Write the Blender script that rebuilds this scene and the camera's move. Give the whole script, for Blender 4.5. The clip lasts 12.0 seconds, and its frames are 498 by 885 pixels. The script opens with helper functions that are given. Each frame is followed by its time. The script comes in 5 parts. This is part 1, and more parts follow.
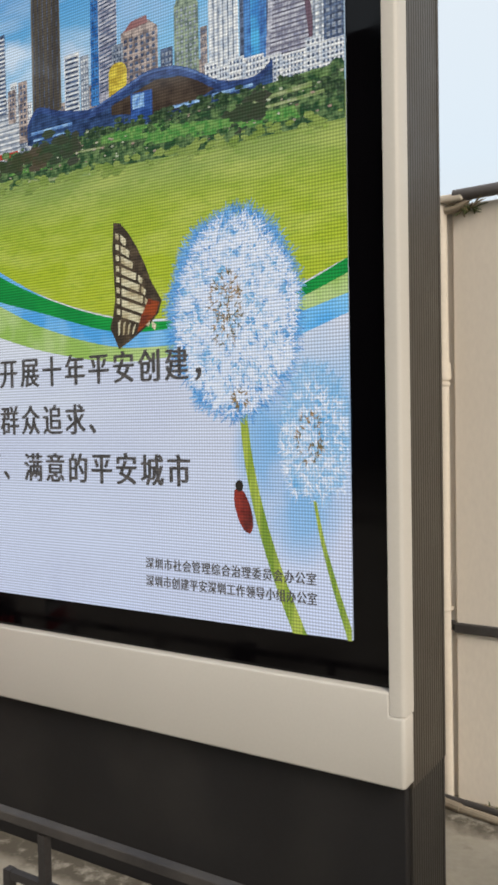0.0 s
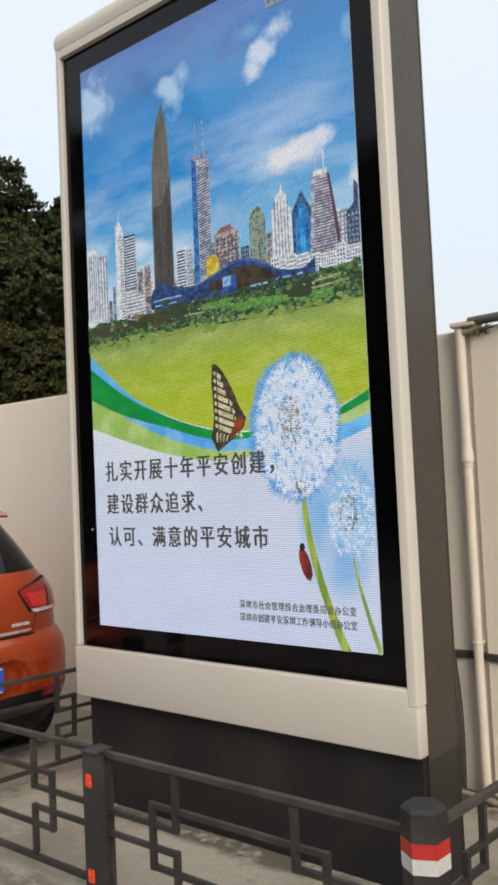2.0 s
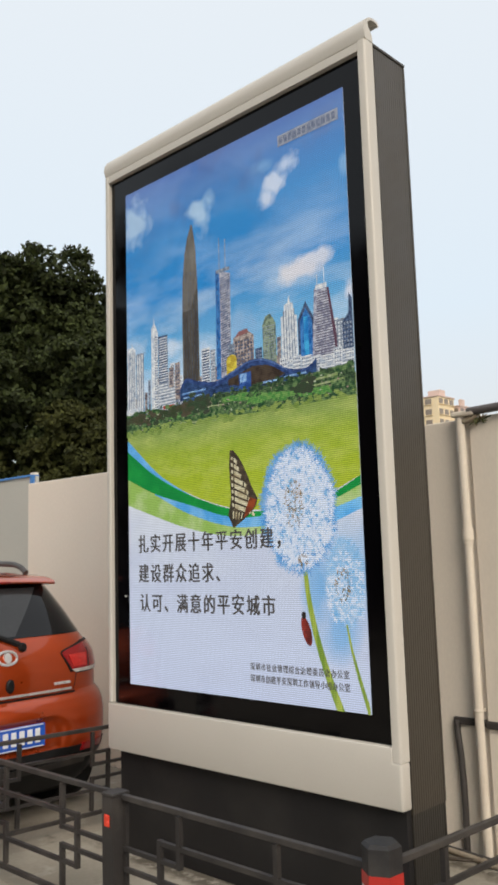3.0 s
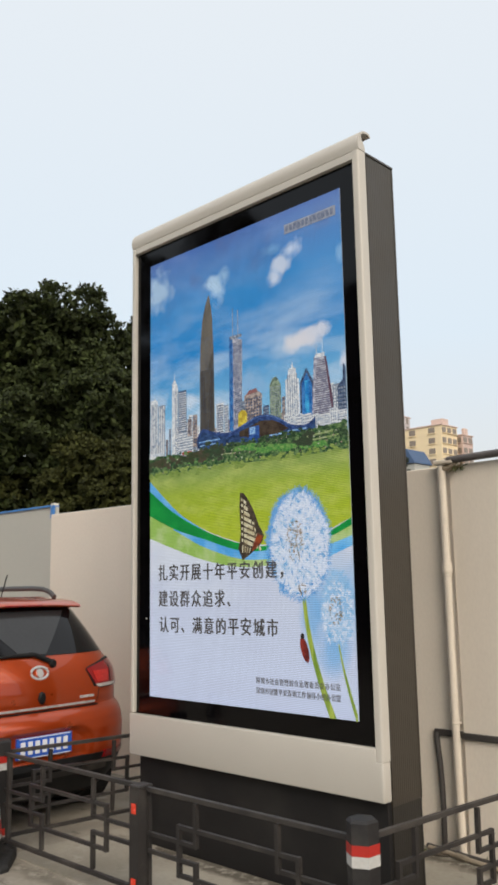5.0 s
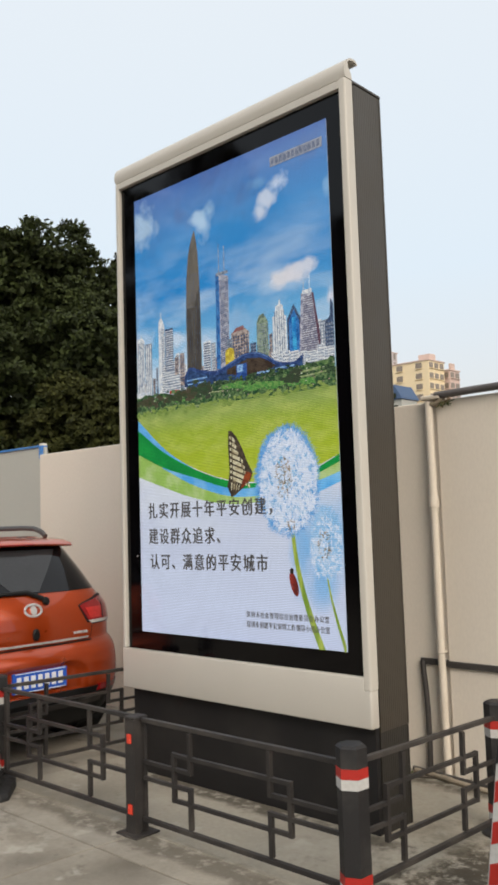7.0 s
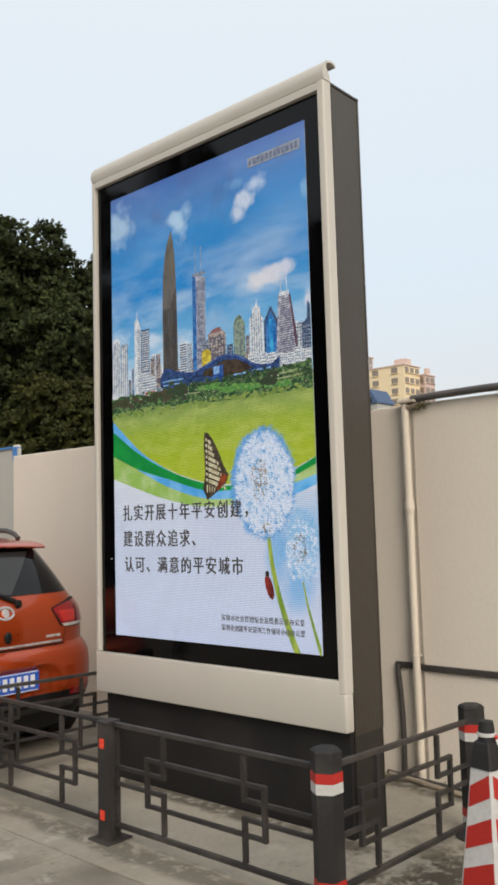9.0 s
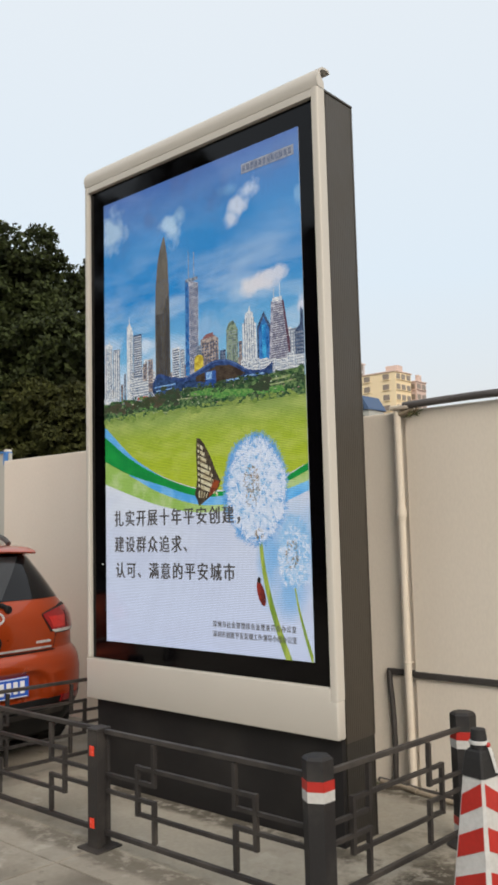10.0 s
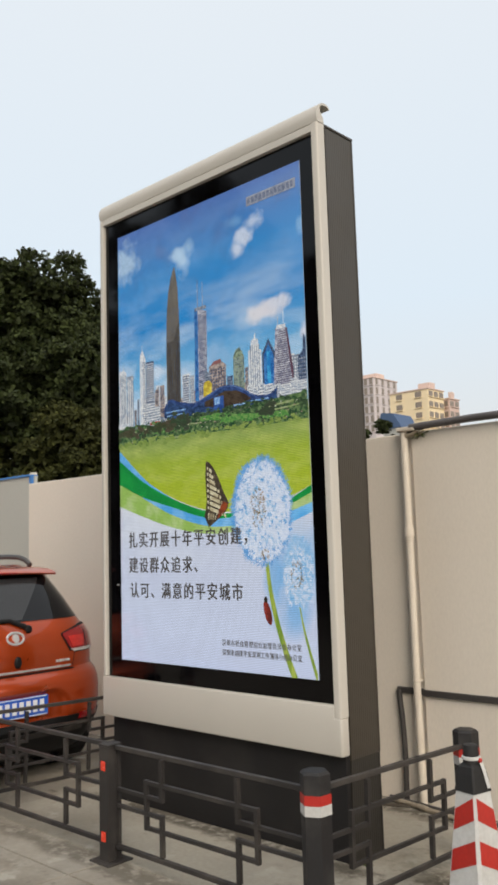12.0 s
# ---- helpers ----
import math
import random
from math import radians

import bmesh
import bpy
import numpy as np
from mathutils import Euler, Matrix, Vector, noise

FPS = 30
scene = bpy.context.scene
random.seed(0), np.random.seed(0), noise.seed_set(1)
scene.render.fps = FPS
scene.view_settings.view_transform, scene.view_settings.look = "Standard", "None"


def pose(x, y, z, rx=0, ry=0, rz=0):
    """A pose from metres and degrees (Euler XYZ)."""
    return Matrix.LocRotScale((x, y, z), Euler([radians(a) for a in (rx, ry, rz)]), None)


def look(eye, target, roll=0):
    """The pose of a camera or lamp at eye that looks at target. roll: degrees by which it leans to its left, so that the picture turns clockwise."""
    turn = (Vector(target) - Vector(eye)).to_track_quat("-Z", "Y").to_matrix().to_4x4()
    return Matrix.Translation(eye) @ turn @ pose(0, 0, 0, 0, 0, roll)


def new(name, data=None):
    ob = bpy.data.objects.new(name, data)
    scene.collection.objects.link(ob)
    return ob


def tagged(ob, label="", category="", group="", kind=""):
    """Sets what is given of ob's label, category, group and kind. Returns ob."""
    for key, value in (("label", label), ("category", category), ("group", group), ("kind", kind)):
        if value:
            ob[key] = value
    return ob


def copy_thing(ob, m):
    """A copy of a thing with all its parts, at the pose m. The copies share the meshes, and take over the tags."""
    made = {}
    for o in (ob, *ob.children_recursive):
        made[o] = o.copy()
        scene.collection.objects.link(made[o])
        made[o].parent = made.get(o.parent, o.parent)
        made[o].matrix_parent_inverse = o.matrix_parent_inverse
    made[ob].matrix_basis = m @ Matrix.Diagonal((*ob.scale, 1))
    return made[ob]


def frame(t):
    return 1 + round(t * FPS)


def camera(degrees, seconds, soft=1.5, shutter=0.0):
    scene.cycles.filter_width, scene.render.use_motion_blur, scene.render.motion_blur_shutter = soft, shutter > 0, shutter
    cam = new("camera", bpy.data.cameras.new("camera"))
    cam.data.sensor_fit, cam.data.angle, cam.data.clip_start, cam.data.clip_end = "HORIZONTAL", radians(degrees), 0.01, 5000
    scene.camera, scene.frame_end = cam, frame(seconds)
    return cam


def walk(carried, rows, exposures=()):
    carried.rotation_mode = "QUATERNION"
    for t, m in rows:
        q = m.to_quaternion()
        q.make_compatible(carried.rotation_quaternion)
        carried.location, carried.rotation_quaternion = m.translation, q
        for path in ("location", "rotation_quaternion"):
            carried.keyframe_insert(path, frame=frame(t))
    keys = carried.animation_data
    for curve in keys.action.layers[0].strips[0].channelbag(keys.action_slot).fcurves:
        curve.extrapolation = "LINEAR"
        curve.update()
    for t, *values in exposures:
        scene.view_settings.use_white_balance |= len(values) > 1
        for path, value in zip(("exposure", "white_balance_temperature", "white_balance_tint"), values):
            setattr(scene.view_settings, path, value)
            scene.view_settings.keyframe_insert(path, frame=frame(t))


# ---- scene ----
cam = camera(32.8, 12.0, soft=3.2)
PATH = [
    (0, (0.135, 0.187, 1.54), (-0.932, 1.878, 1.479), -1.0),
    (0.5, (0.238, -0.044, 1.519), (-0.76, 1.687, 1.423), -1.0),
    (1, (0.495, -0.233, 1.536), (-0.619, 1.42, 1.375), -0.6),
    (1.5, (0.707, -0.525, 1.598), (-0.477, 1.086, 1.558), -2.3),
    (2, (0.928, -0.654, 1.615), (-0.34, 0.89, 1.713), -2.6),
    (2.5, (1.198, -0.739, 1.614), (-0.153, 0.722, 1.819), -2.1),
    (4.5, (1.954, -1.335, 1.636), (0.58, 0.081, 1.965), -1.2),
    (5, (1.964, -1.424, 1.629), (0.598, -0.001, 1.959), -1.0),
    (5.5, (1.945, -1.417, 1.636), (0.594, 0.034, 1.893), -1.1),
    (6, (1.945, -1.386, 1.635), (0.59, 0.075, 1.808), -1.6),
    (6.5, (1.942, -1.414, 1.627), (0.567, 0.032, 1.751), -1.7),
    (7, (1.966, -1.43, 1.63), (0.606, 0.024, 1.813), -1.8),
    (9, (1.946, -1.408, 1.626), (0.628, 0.084, 1.815), -1.6),
    (9.5, (1.947, -1.391, 1.626), (0.633, 0.105, 1.815), -1.6),
    (10, (1.934, -1.403, 1.628), (0.632, 0.102, 1.83), -1.4),
    (10.5, (1.967, -1.405, 1.622), (0.674, 0.107, 1.827), -1.1),
    (11, (2.07, -1.376, 1.628), (0.727, 0.09, 1.837), -1.3),
    (11.5, (2.141, -1.38, 1.614), (0.783, 0.072, 1.834), -1.8),
    (12, (2.157, -1.411, 1.632), (0.802, 0.039, 1.881), -1.7),
]
walk(cam, [(t, look(eye, target, roll)) for t, eye, target, roll in PATH], exposures=[(0, 0.0), (0.5, 0.08), (1.0, 0.12), (1.5, 0.1), (2.0, 0.08), (2.5, 0.02), (4.5, -0.03), (5.5, -0.03), (6.5, 0.0), (7.2, 0.0), (9.0, -0.02), (12, -0.03)])

# ---- daylight: hazy overcast sky, wide soft sun from the right ----
world = bpy.data.worlds.new("hazy_sky")
scene.world = world
world.use_nodes = True
wn, wl = world.node_tree.nodes, world.node_tree.links
wn.clear()
w_out, w_bg, w_sky = wn.new("ShaderNodeOutputWorld"), wn.new("ShaderNodeBackground"), wn.new("ShaderNodeTexSky")
w_sky.sky_type = "NISHITA"
w_sky.sun_disc = False
w_sky.sun_elevation, w_sky.sun_rotation = radians(34), radians(122)
w_sky.air_density, w_sky.dust_density, w_sky.ozone_density = 1.0, 4.0, 1.0
w_scale, w_mix = wn.new("ShaderNodeVectorMath"), wn.new("ShaderNodeMix")
w_scale.operation = "SCALE"
w_scale.inputs["Scale"].default_value = 0.10
w_mix.data_type = "RGBA"
w_mix.inputs["Factor"].default_value = 0.80
w_co, w_sep, w_ramp = wn.new("ShaderNodeTexCoord"), wn.new("ShaderNodeSeparateXYZ"), wn.new("ShaderNodeValToRGB")
wl.new(w_co.outputs["Generated"], w_sep.inputs["Vector"])
wl.new(w_sep.outputs["Z"], w_ramp.inputs["Fac"])
# haze: greyish low down, paler and bluer overhead
for stop, (place, tone) in zip((w_ramp.color_ramp.elements[0], w_ramp.color_ramp.elements[1], w_ramp.color_ramp.elements.new(0.28)), ((0.06, (0.805, 0.79, 0.765)), (0.60, (0.635, 0.88, 1.085)), (0.28, (0.79, 0.885, 0.955)))):
    stop.position, stop.color = place, (*tone, 1)
wl.new(w_ramp.outputs["Color"], w_mix.inputs["B"])
wl.new(w_sky.outputs["Color"], w_scale.inputs[0])
wl.new(w_scale.outputs["Vector"], w_mix.inputs["A"])
wl.new(w_mix.outputs["Result"], w_bg.inputs["Color"])
w_bg.inputs["Strength"].default_value = 1.12
wl.new(w_bg.outputs["Background"], w_out.inputs["Surface"])

sun = new("sun", bpy.data.lights.new("sun", "SUN"))
sun.data.energy, sun.data.angle, sun.data.color = 2.05, radians(28), (1.0, 0.88, 0.74)
sun.matrix_world = look((11, -7, 8.7), (0, 0, 0))


# ---- materials ----
def mat(name, base, rough=0.6, metal=0.0, vary=0.12, scale=6.0, fine=60.0, bump=0.1, stain=None, stain_amt=0.0, island=0.0, spec=0.5, coat=0.0, stretch=(1, 1, 1)):
    """A surface with variation at two scales, fine relief and optional stains."""
    m = bpy.data.materials.new(name)
    m.use_nodes = True
    n, l = m.node_tree.nodes, m.node_tree.links
    bsdf = n["Principled BSDF"]
    bsdf.inputs["Metallic"].default_value = metal
    bsdf.inputs["Specular IOR Level"].default_value = spec
    bsdf.inputs["Coat Weight"].default_value = coat
    bsdf.inputs["Coat Roughness"].default_value = 0.05
    co, mp = n.new("ShaderNodeTexCoord"), n.new("ShaderNodeMapping")
    mp.inputs["Scale"].default_value = stretch
    l.new(co.outputs["Object"], mp.inputs["Vector"])
    big, small = n.new("ShaderNodeTexNoise"), n.new("ShaderNodeTexNoise")
    big.inputs["Scale"].default_value, big.inputs["Detail"].default_value = scale, 6
    small.inputs["Scale"].default_value, small.inputs["Detail"].default_value = fine, 4
    l.new(mp.outputs["Vector"], big.inputs["Vector"])
    l.new(mp.outputs["Vector"], small.inputs["Vector"])
    add = n.new("ShaderNodeMath")
    add.operation = "ADD"
    l.new(big.outputs["Fac"], add.inputs[0])
    l.new(small.outputs["Fac"], add.inputs[1])
    rng = n.new("ShaderNodeMapRange")
    rng.inputs["From Min"].default_value, rng.inputs["From Max"].default_value = 0.6, 1.4
    rng.inputs["To Min"].default_value, rng.inputs["To Max"].default_value = 1 - vary, 1 + vary
    l.new(add.outputs["Value"], rng.inputs["Value"])
    sc = n.new("ShaderNodeVectorMath")
    sc.operation = "SCALE"
    sc.inputs[0].default_value = base
    value = rng.outputs["Result"]
    if island:
        geo, mul = n.new("ShaderNodeNewGeometry"), n.new("ShaderNodeMath")
        r2 = n.new("ShaderNodeMapRange")
        r2.inputs["To Min"].default_value, r2.inputs["To Max"].default_value = 1 - island, 1 + island
        l.new(geo.outputs["Random Per Island"], r2.inputs["Value"])
        mul.operation = "MULTIPLY"
        l.new(value, mul.inputs[0])
        l.new(r2.outputs["Result"], mul.inputs[1])
        value = mul.outputs["Value"]
    l.new(value, sc.inputs["Scale"])
    colour = sc.outputs["Vector"]
    if stain:
        st, ramp, mix = n.new("ShaderNodeTexNoise"), n.new("ShaderNodeMapRange"), n.new("ShaderNodeMix")
        st.inputs["Scale"].default_value, st.inputs["Detail"].default_value = scale * 0.45, 8
        l.new(mp.outputs["Vector"], st.inputs["Vector"])
        ramp.inputs["From Min"].default_value, ramp.inputs["From Max"].default_value = 0.48, 0.68
        ramp.inputs["To Max"].default_value = stain_amt
        l.new(st.outputs["Fac"], ramp.inputs["Value"])
        mix.data_type = "RGBA"
        l.new(ramp.outputs["Result"], mix.inputs["Factor"])
        l.new(colour, mix.inputs["A"])
        mix.inputs["B"].default_value = (*stain, 1)
        colour = mix.outputs["Result"]
    l.new(colour, bsdf.inputs["Base Color"])
    rr = n.new("ShaderNodeMapRange")
    rr.inputs["From Min"].default_value, rr.inputs["From Max"].default_value = 0.3, 0.7
    rr.inputs["To Min"].default_value, rr.inputs["To Max"].default_value = max(0.02, rough - 0.08), min(1, rough + 0.08)
    l.new(big.outputs["Fac"], rr.inputs["Value"])
    l.new(rr.outputs["Result"], bsdf.inputs["Roughness"])
    if bump:
        bp = n.new("ShaderNodeBump")
        bp.inputs["Strength"].default_value, bp.inputs["Distance"].default_value = bump, 0.01
        l.new(add.outputs["Value"], bp.inputs["Height"])
        l.new(bp.outputs["Normal"], bsdf.inputs["Normal"])
    return m


def concrete(name, base, dark, light, dark_amt, light_amt, spots=()):
    """Worn concrete: broad blotches, dark grime, pale scuffed patches, speckle and hairline cracks."""
    m = mat(name, base, 0.88, vary=0.13, scale=2.2, fine=38, bump=0.35, stain=dark, stain_amt=dark_amt)
    n, l = m.node_tree.nodes, m.node_tree.links
    bsdf = n["Principled BSDF"]
    co, geo = n.new("ShaderNodeTexCoord"), n.new("ShaderNodeNewGeometry")
    colour = bsdf.inputs["Base Color"].links[0].from_socket
    for size, lo, hi, amt, col in ((1.15, 0.52, 0.66, light_amt, light), (0.55, 0.50, 0.70, dark_amt * 0.55, dark), (7.0, 0.60, 0.72, dark_amt * 0.8, dark), (4.1, 0.60, 0.68, light_amt, light)):
        nz, rg, mx = n.new("ShaderNodeTexNoise"), n.new("ShaderNodeMapRange"), n.new("ShaderNodeMix")
        nz.inputs["Scale"].default_value, nz.inputs["Detail"].default_value, nz.inputs["Roughness"].default_value = size, 9, 0.62
        l.new(geo.outputs["Position"], nz.inputs["Vector"])
        rg.inputs["From Min"].default_value, rg.inputs["From Max"].default_value, rg.inputs["To Max"].default_value = lo, hi, amt
        l.new(nz.outputs["Fac"], rg.inputs["Value"])
        mx.data_type = "RGBA"
        l.new(rg.outputs["Result"], mx.inputs["Factor"])
        l.new(colour, mx.inputs["A"])
        mx.inputs["B"].default_value = (*col, 1)
        colour = mx.outputs["Result"]
    # dirt with a place of its own: damp soil and mortar crumbs, grime lines at the feet of fence, sign and wall
    ragged, crumbs = n.new("ShaderNodeTexNoise"), n.new("ShaderNodeTexNoise")
    ragged.inputs["Scale"].default_value, ragged.inputs["Detail"].default_value, ragged.inputs["Roughness"].default_value = 3.5, 9, 0.68
    crumbs.inputs["Scale"].default_value, crumbs.inputs["Detail"].default_value, crumbs.inputs["Roughness"].default_value = 9.0, 8, 0.7
    l.new(geo.outputs["Position"], ragged.inputs["Vector"])
    l.new(geo.outputs["Position"], crumbs.inputs["Vector"])
    pick, soil = n.new("ShaderNodeMapRange"), n.new("ShaderNodeMix")
    pick.inputs["From Min"].default_value, pick.inputs["From Max"].default_value = 0.50, 0.62
    l.new(crumbs.outputs["Fac"], pick.inputs["Value"])
    soil.data_type = "RGBA"
    soil.inputs["A"].default_value, soil.inputs["B"].default_value = (0.070, 0.058, 0.040, 1), (0.36, 0.33, 0.275, 1)
    l.new(pick.outputs["Result"], soil.inputs["Factor"])
    for cx, cy, rx, ry, amt in spots:
        sub, mul, ln, ad, rg, mx = (n.new(k) for k in ("ShaderNodeVectorMath", "ShaderNodeVectorMath", "ShaderNodeVectorMath", "ShaderNodeMath", "ShaderNodeMapRange", "ShaderNodeMix"))
        sub.operation, mul.operation, ln.operation, ad.operation = "SUBTRACT", "MULTIPLY", "LENGTH", "MULTIPLY_ADD"
        sub.inputs[1].default_value, mul.inputs[1].default_value = (cx, cy, 0), (1 / rx, 1 / ry, 0)
        l.new(geo.outputs["Position"], sub.inputs[0])
        l.new(sub.outputs["Vector"], mul.inputs[0])
        l.new(mul.outputs["Vector"], ln.inputs[0])
        l.new(ragged.outputs["Fac"], ad.inputs[0])
        ad.inputs[1].default_value = 2.2
        l.new(ln.outputs["Value"], ad.inputs[2])
        rg.inputs["From Min"].default_value, rg.inputs["From Max"].default_value = 2.25, 1.65
        rg.inputs["To Min"].default_value, rg.inputs["To Max"].default_value = 0, amt
        l.new(ad.outputs["Value"], rg.inputs["Value"])
        mx.data_type = "RGBA"
        l.new(rg.outputs["Result"], mx.inputs["Factor"])
        l.new(colour, mx.inputs["A"])
        l.new(soil.outputs["Result"], mx.inputs["B"])
        colour = mx.outputs["Result"]
    l.new(colour, bsdf.inputs["Base Color"])
    return m


SPOTS = ((0.75, 2.3, 1.30, 1.45, 1.0), (0.1, 2.2, 0.55, 0.9, 0.9), (-0.1, 1.42, 0.75, 0.25, 0.75), (-1.6, 1.55, 1.9, 0.10, 0.6), (-1.8, 2.37, 1.3, 0.10, 0.85), (0.5, 3.52, 2.6, 0.17, 0.85), (-2.6, 1.2, 0.5, 0.15, 0.4))
CONCRETE = concrete("yard_concrete", (0.315, 0.283, 0.230), (0.085, 0.07, 0.052), (0.44, 0.41, 0.35), 0.8, 0.6, SPOTS)
PAD = concrete("pad_concrete", (0.365, 0.333, 0.27), (0.15, 0.125, 0.085), (0.45, 0.42, 0.36), 0.55, 0.5, SPOTS)
SOIL = mat("joint_dirt", (0.06, 0.052, 0.042), 0.95, vary=0.3, scale=8, fine=90, bump=0.4)
PLASTER = mat("wall_plaster", (0.735, 0.672, 0.58), 0.85, vary=0.06, scale=0.9, fine=70, bump=0.08, stain=(0.66, 0.57, 0.46), stain_amt=0.45, stretch=(1, 1, 0.45))
CREAM = mat("cream_powder_coat", (0.535, 0.503, 0.447), 0.42, vary=0.035, scale=3, fine=120, bump=0.02)
DARK = mat("dark_grey_metal", (0.0145, 0.0135, 0.0138), 0.55, vary=0.12, scale=4, fine=80, bump=0.05, stain=(0.05, 0.045, 0.04), stain_amt=0.3, spec=0.3)
# darker copy of the cabinet side colour, for its darkening towards the ground
CABINET_LOW = mat("darker_lower_cabinet", (0.030, 0.027, 0.023), 0.5, vary=0.12, scale=4, fine=80, bump=0.05, stain=(0.045, 0.04, 0.032), stain_amt=0.35, spec=0.3)
RIBBED = mat("bronze_grey_side", (0.047, 0.039, 0.029), 0.42, spec=0.45, vary=0.07, scale=5, fine=90, bump=0.03)
GLASS_BLACK = mat("black_glass", (0.0015, 0.0012, 0.0016), 0.05, vary=0.1, bump=0.0, spec=0.22)
FENCE = mat("grey_fence_paint", (0.030, 0.027, 0.026), 0.5, vary=0.2, scale=9, fine=130, bump=0.08, stain=(0.12, 0.105, 0.09), stain_amt=0.35, spec=0.3)
BOLLARD = mat("grey_bollard_paint", (0.020, 0.019, 0.0195), 0.55, vary=0.15, scale=9, fine=110, bump=0.06, stain=(0.13, 0.12, 0.105), stain_amt=0.3, spec=0.35)
RED = mat("red_reflective", (0.42, 0.024, 0.017), 0.4, vary=0.12, scale=14, bump=0.02)
WHITE = mat("white_reflective", (0.55, 0.55, 0.535), 0.4, vary=0.14, scale=14, bump=0.02, stain=(0.45, 0.42, 0.38), stain_amt=0.4)
REFLECTOR = mat("orange_red_reflector", (0.75, 0.06, 0.03), 0.25, vary=0.1, scale=40, bump=0.02)
RUBBER = mat("black_rubber", (0.013, 0.0125, 0.0125), 0.7, vary=0.2, scale=12, fine=120, bump=0.15)
DIRTY_PVC = mat("dirty_cream_pvc", (0.34, 0.285, 0.21), 0.6, vary=0.2, scale=6, bump=0.05, stain=(0.16, 0.12, 0.08), stain_amt=0.7)
GREY_RAIL = mat("grey_roof_rail", (0.06, 0.058, 0.056), 0.4, vary=0.06, bump=0.0)
PVC = mat("cream_pvc", (0.70, 0.63, 0.53), 0.45, vary=0.06, scale=5, bump=0.03, stain=(0.45, 0.37, 0.28), stain_amt=0.45)
CONDUIT_GREY = mat("weathered_grey_conduit", (0.10, 0.092, 0.09), 0.5, vary=0.2, scale=7, bump=0.1, stain=(0.04, 0.036, 0.033), stain_amt=0.5)
CONDUIT = mat("dark_conduit", (0.05, 0.045, 0.042), 0.55, vary=0.2, scale=12, bump=0.1)
PAINT = mat("orange_car_paint", (0.47, 0.060, 0.008), 0.33, metal=0.6, vary=0.05, scale=3, fine=300, bump=0.0, coat=1.0)
# rear glass with the bright patch of light put into its base colour
CARGLASS_BRIGHT = mat("brightened_tinted_glass", (0.030, 0.031, 0.033), 0.05, vary=0.15, scale=3, bump=0.0, spec=0.5)
CARGLASS = mat("tinted_glass", (0.006, 0.006, 0.007), 0.05, vary=0.1, bump=0.0, spec=0.35)
TRIM = mat("black_plastic", (0.006, 0.006, 0.0063), 0.55, vary=0.15, bump=0.05, spec=0.3)
SILVER = mat("silver_emblem", (0.56, 0.55, 0.55), 0.3, metal=0.3, vary=0.05, bump=0.0)
CHROME = mat("chrome", (0.78, 0.78, 0.8), 0.12, metal=1.0, vary=0.03, bump=0.0)
LAMP_INNER = mat("bright_red_lens", (0.52, 0.022, 0.018), 0.12, vary=0.25, scale=45, bump=0.0, coat=1.0)
LAMP = mat("red_lamp", (0.26, 0.008, 0.010), 0.12, vary=0.1, scale=30, bump=0.0, coat=1.0)
PLATE = mat("blue_plate", (0.02, 0.10, 0.50), 0.4, vary=0.06, bump=0.02)
PLATE_MARK = mat("white_plate_mark", (0.75, 0.77, 0.8), 0.45, vary=0.05, bump=0.0)
# wide tone variation puts lit clump tops and deep gaps into the leaf colour
LEAF = mat("dark_foliage", (0.032, 0.042, 0.012), 0.7, vary=0.55, scale=1.0, fine=6, bump=0.0, island=0.6, spec=0.2)
LEAF_PALE = mat("olive_foliage", (0.043, 0.047, 0.013), 0.7, vary=0.6, scale=1.1, fine=6, bump=0.0, island=0.5, spec=0.15)
WEED = mat("green_weed", (0.07, 0.085, 0.025), 0.7, vary=0.3, scale=20, bump=0.0)
WEED_DRY = mat("dry_weed", (0.20, 0.155, 0.085), 0.8, vary=0.3, scale=20, bump=0.0)
BARK = mat("bark", (0.075, 0.06, 0.045), 0.9, vary=0.3, scale=6, fine=40, bump=0.5)
HOARD = mat("grey_green_sheet", (0.45, 0.445, 0.40), 0.6, vary=0.05, scale=1.2, bump=0.03)
BLUE_TRIM = mat("blue_painted_trim", (0.05, 0.20, 0.52), 0.45, vary=0.1, bump=0.02)
# yellow and pink facades and PANE are paled: distance haze in the colour
FACADE = mat("yellow_facade", (0.86, 0.70, 0.45), 0.85, vary=0.06, scale=0.3, fine=8, bump=0.03)
FACADE_PINK = mat("pink_facade", (0.66, 0.50, 0.43), 0.85, vary=0.06, scale=0.3, fine=8, bump=0.03)
FACADE_GREY = mat("grey_pink_facade", (0.60, 0.54, 0.53), 0.85, vary=0.06, scale=0.3, fine=8, bump=0.03)
FACADE_PLAIN = mat("plain_concrete_facade", (0.06, 0.058, 0.06), 0.85, vary=0.1, scale=0.4, fine=10, bump=0.03)
PANE = mat("far_window_pane", (0.25, 0.205, 0.165), 0.3, vary=0.3, scale=0.4, bump=0.0)
BLUE_SHEET = mat("blue_roof_sheet", (0.06, 0.105, 0.20), 0.6, vary=0.12, scale=0.8, bump=0.05)


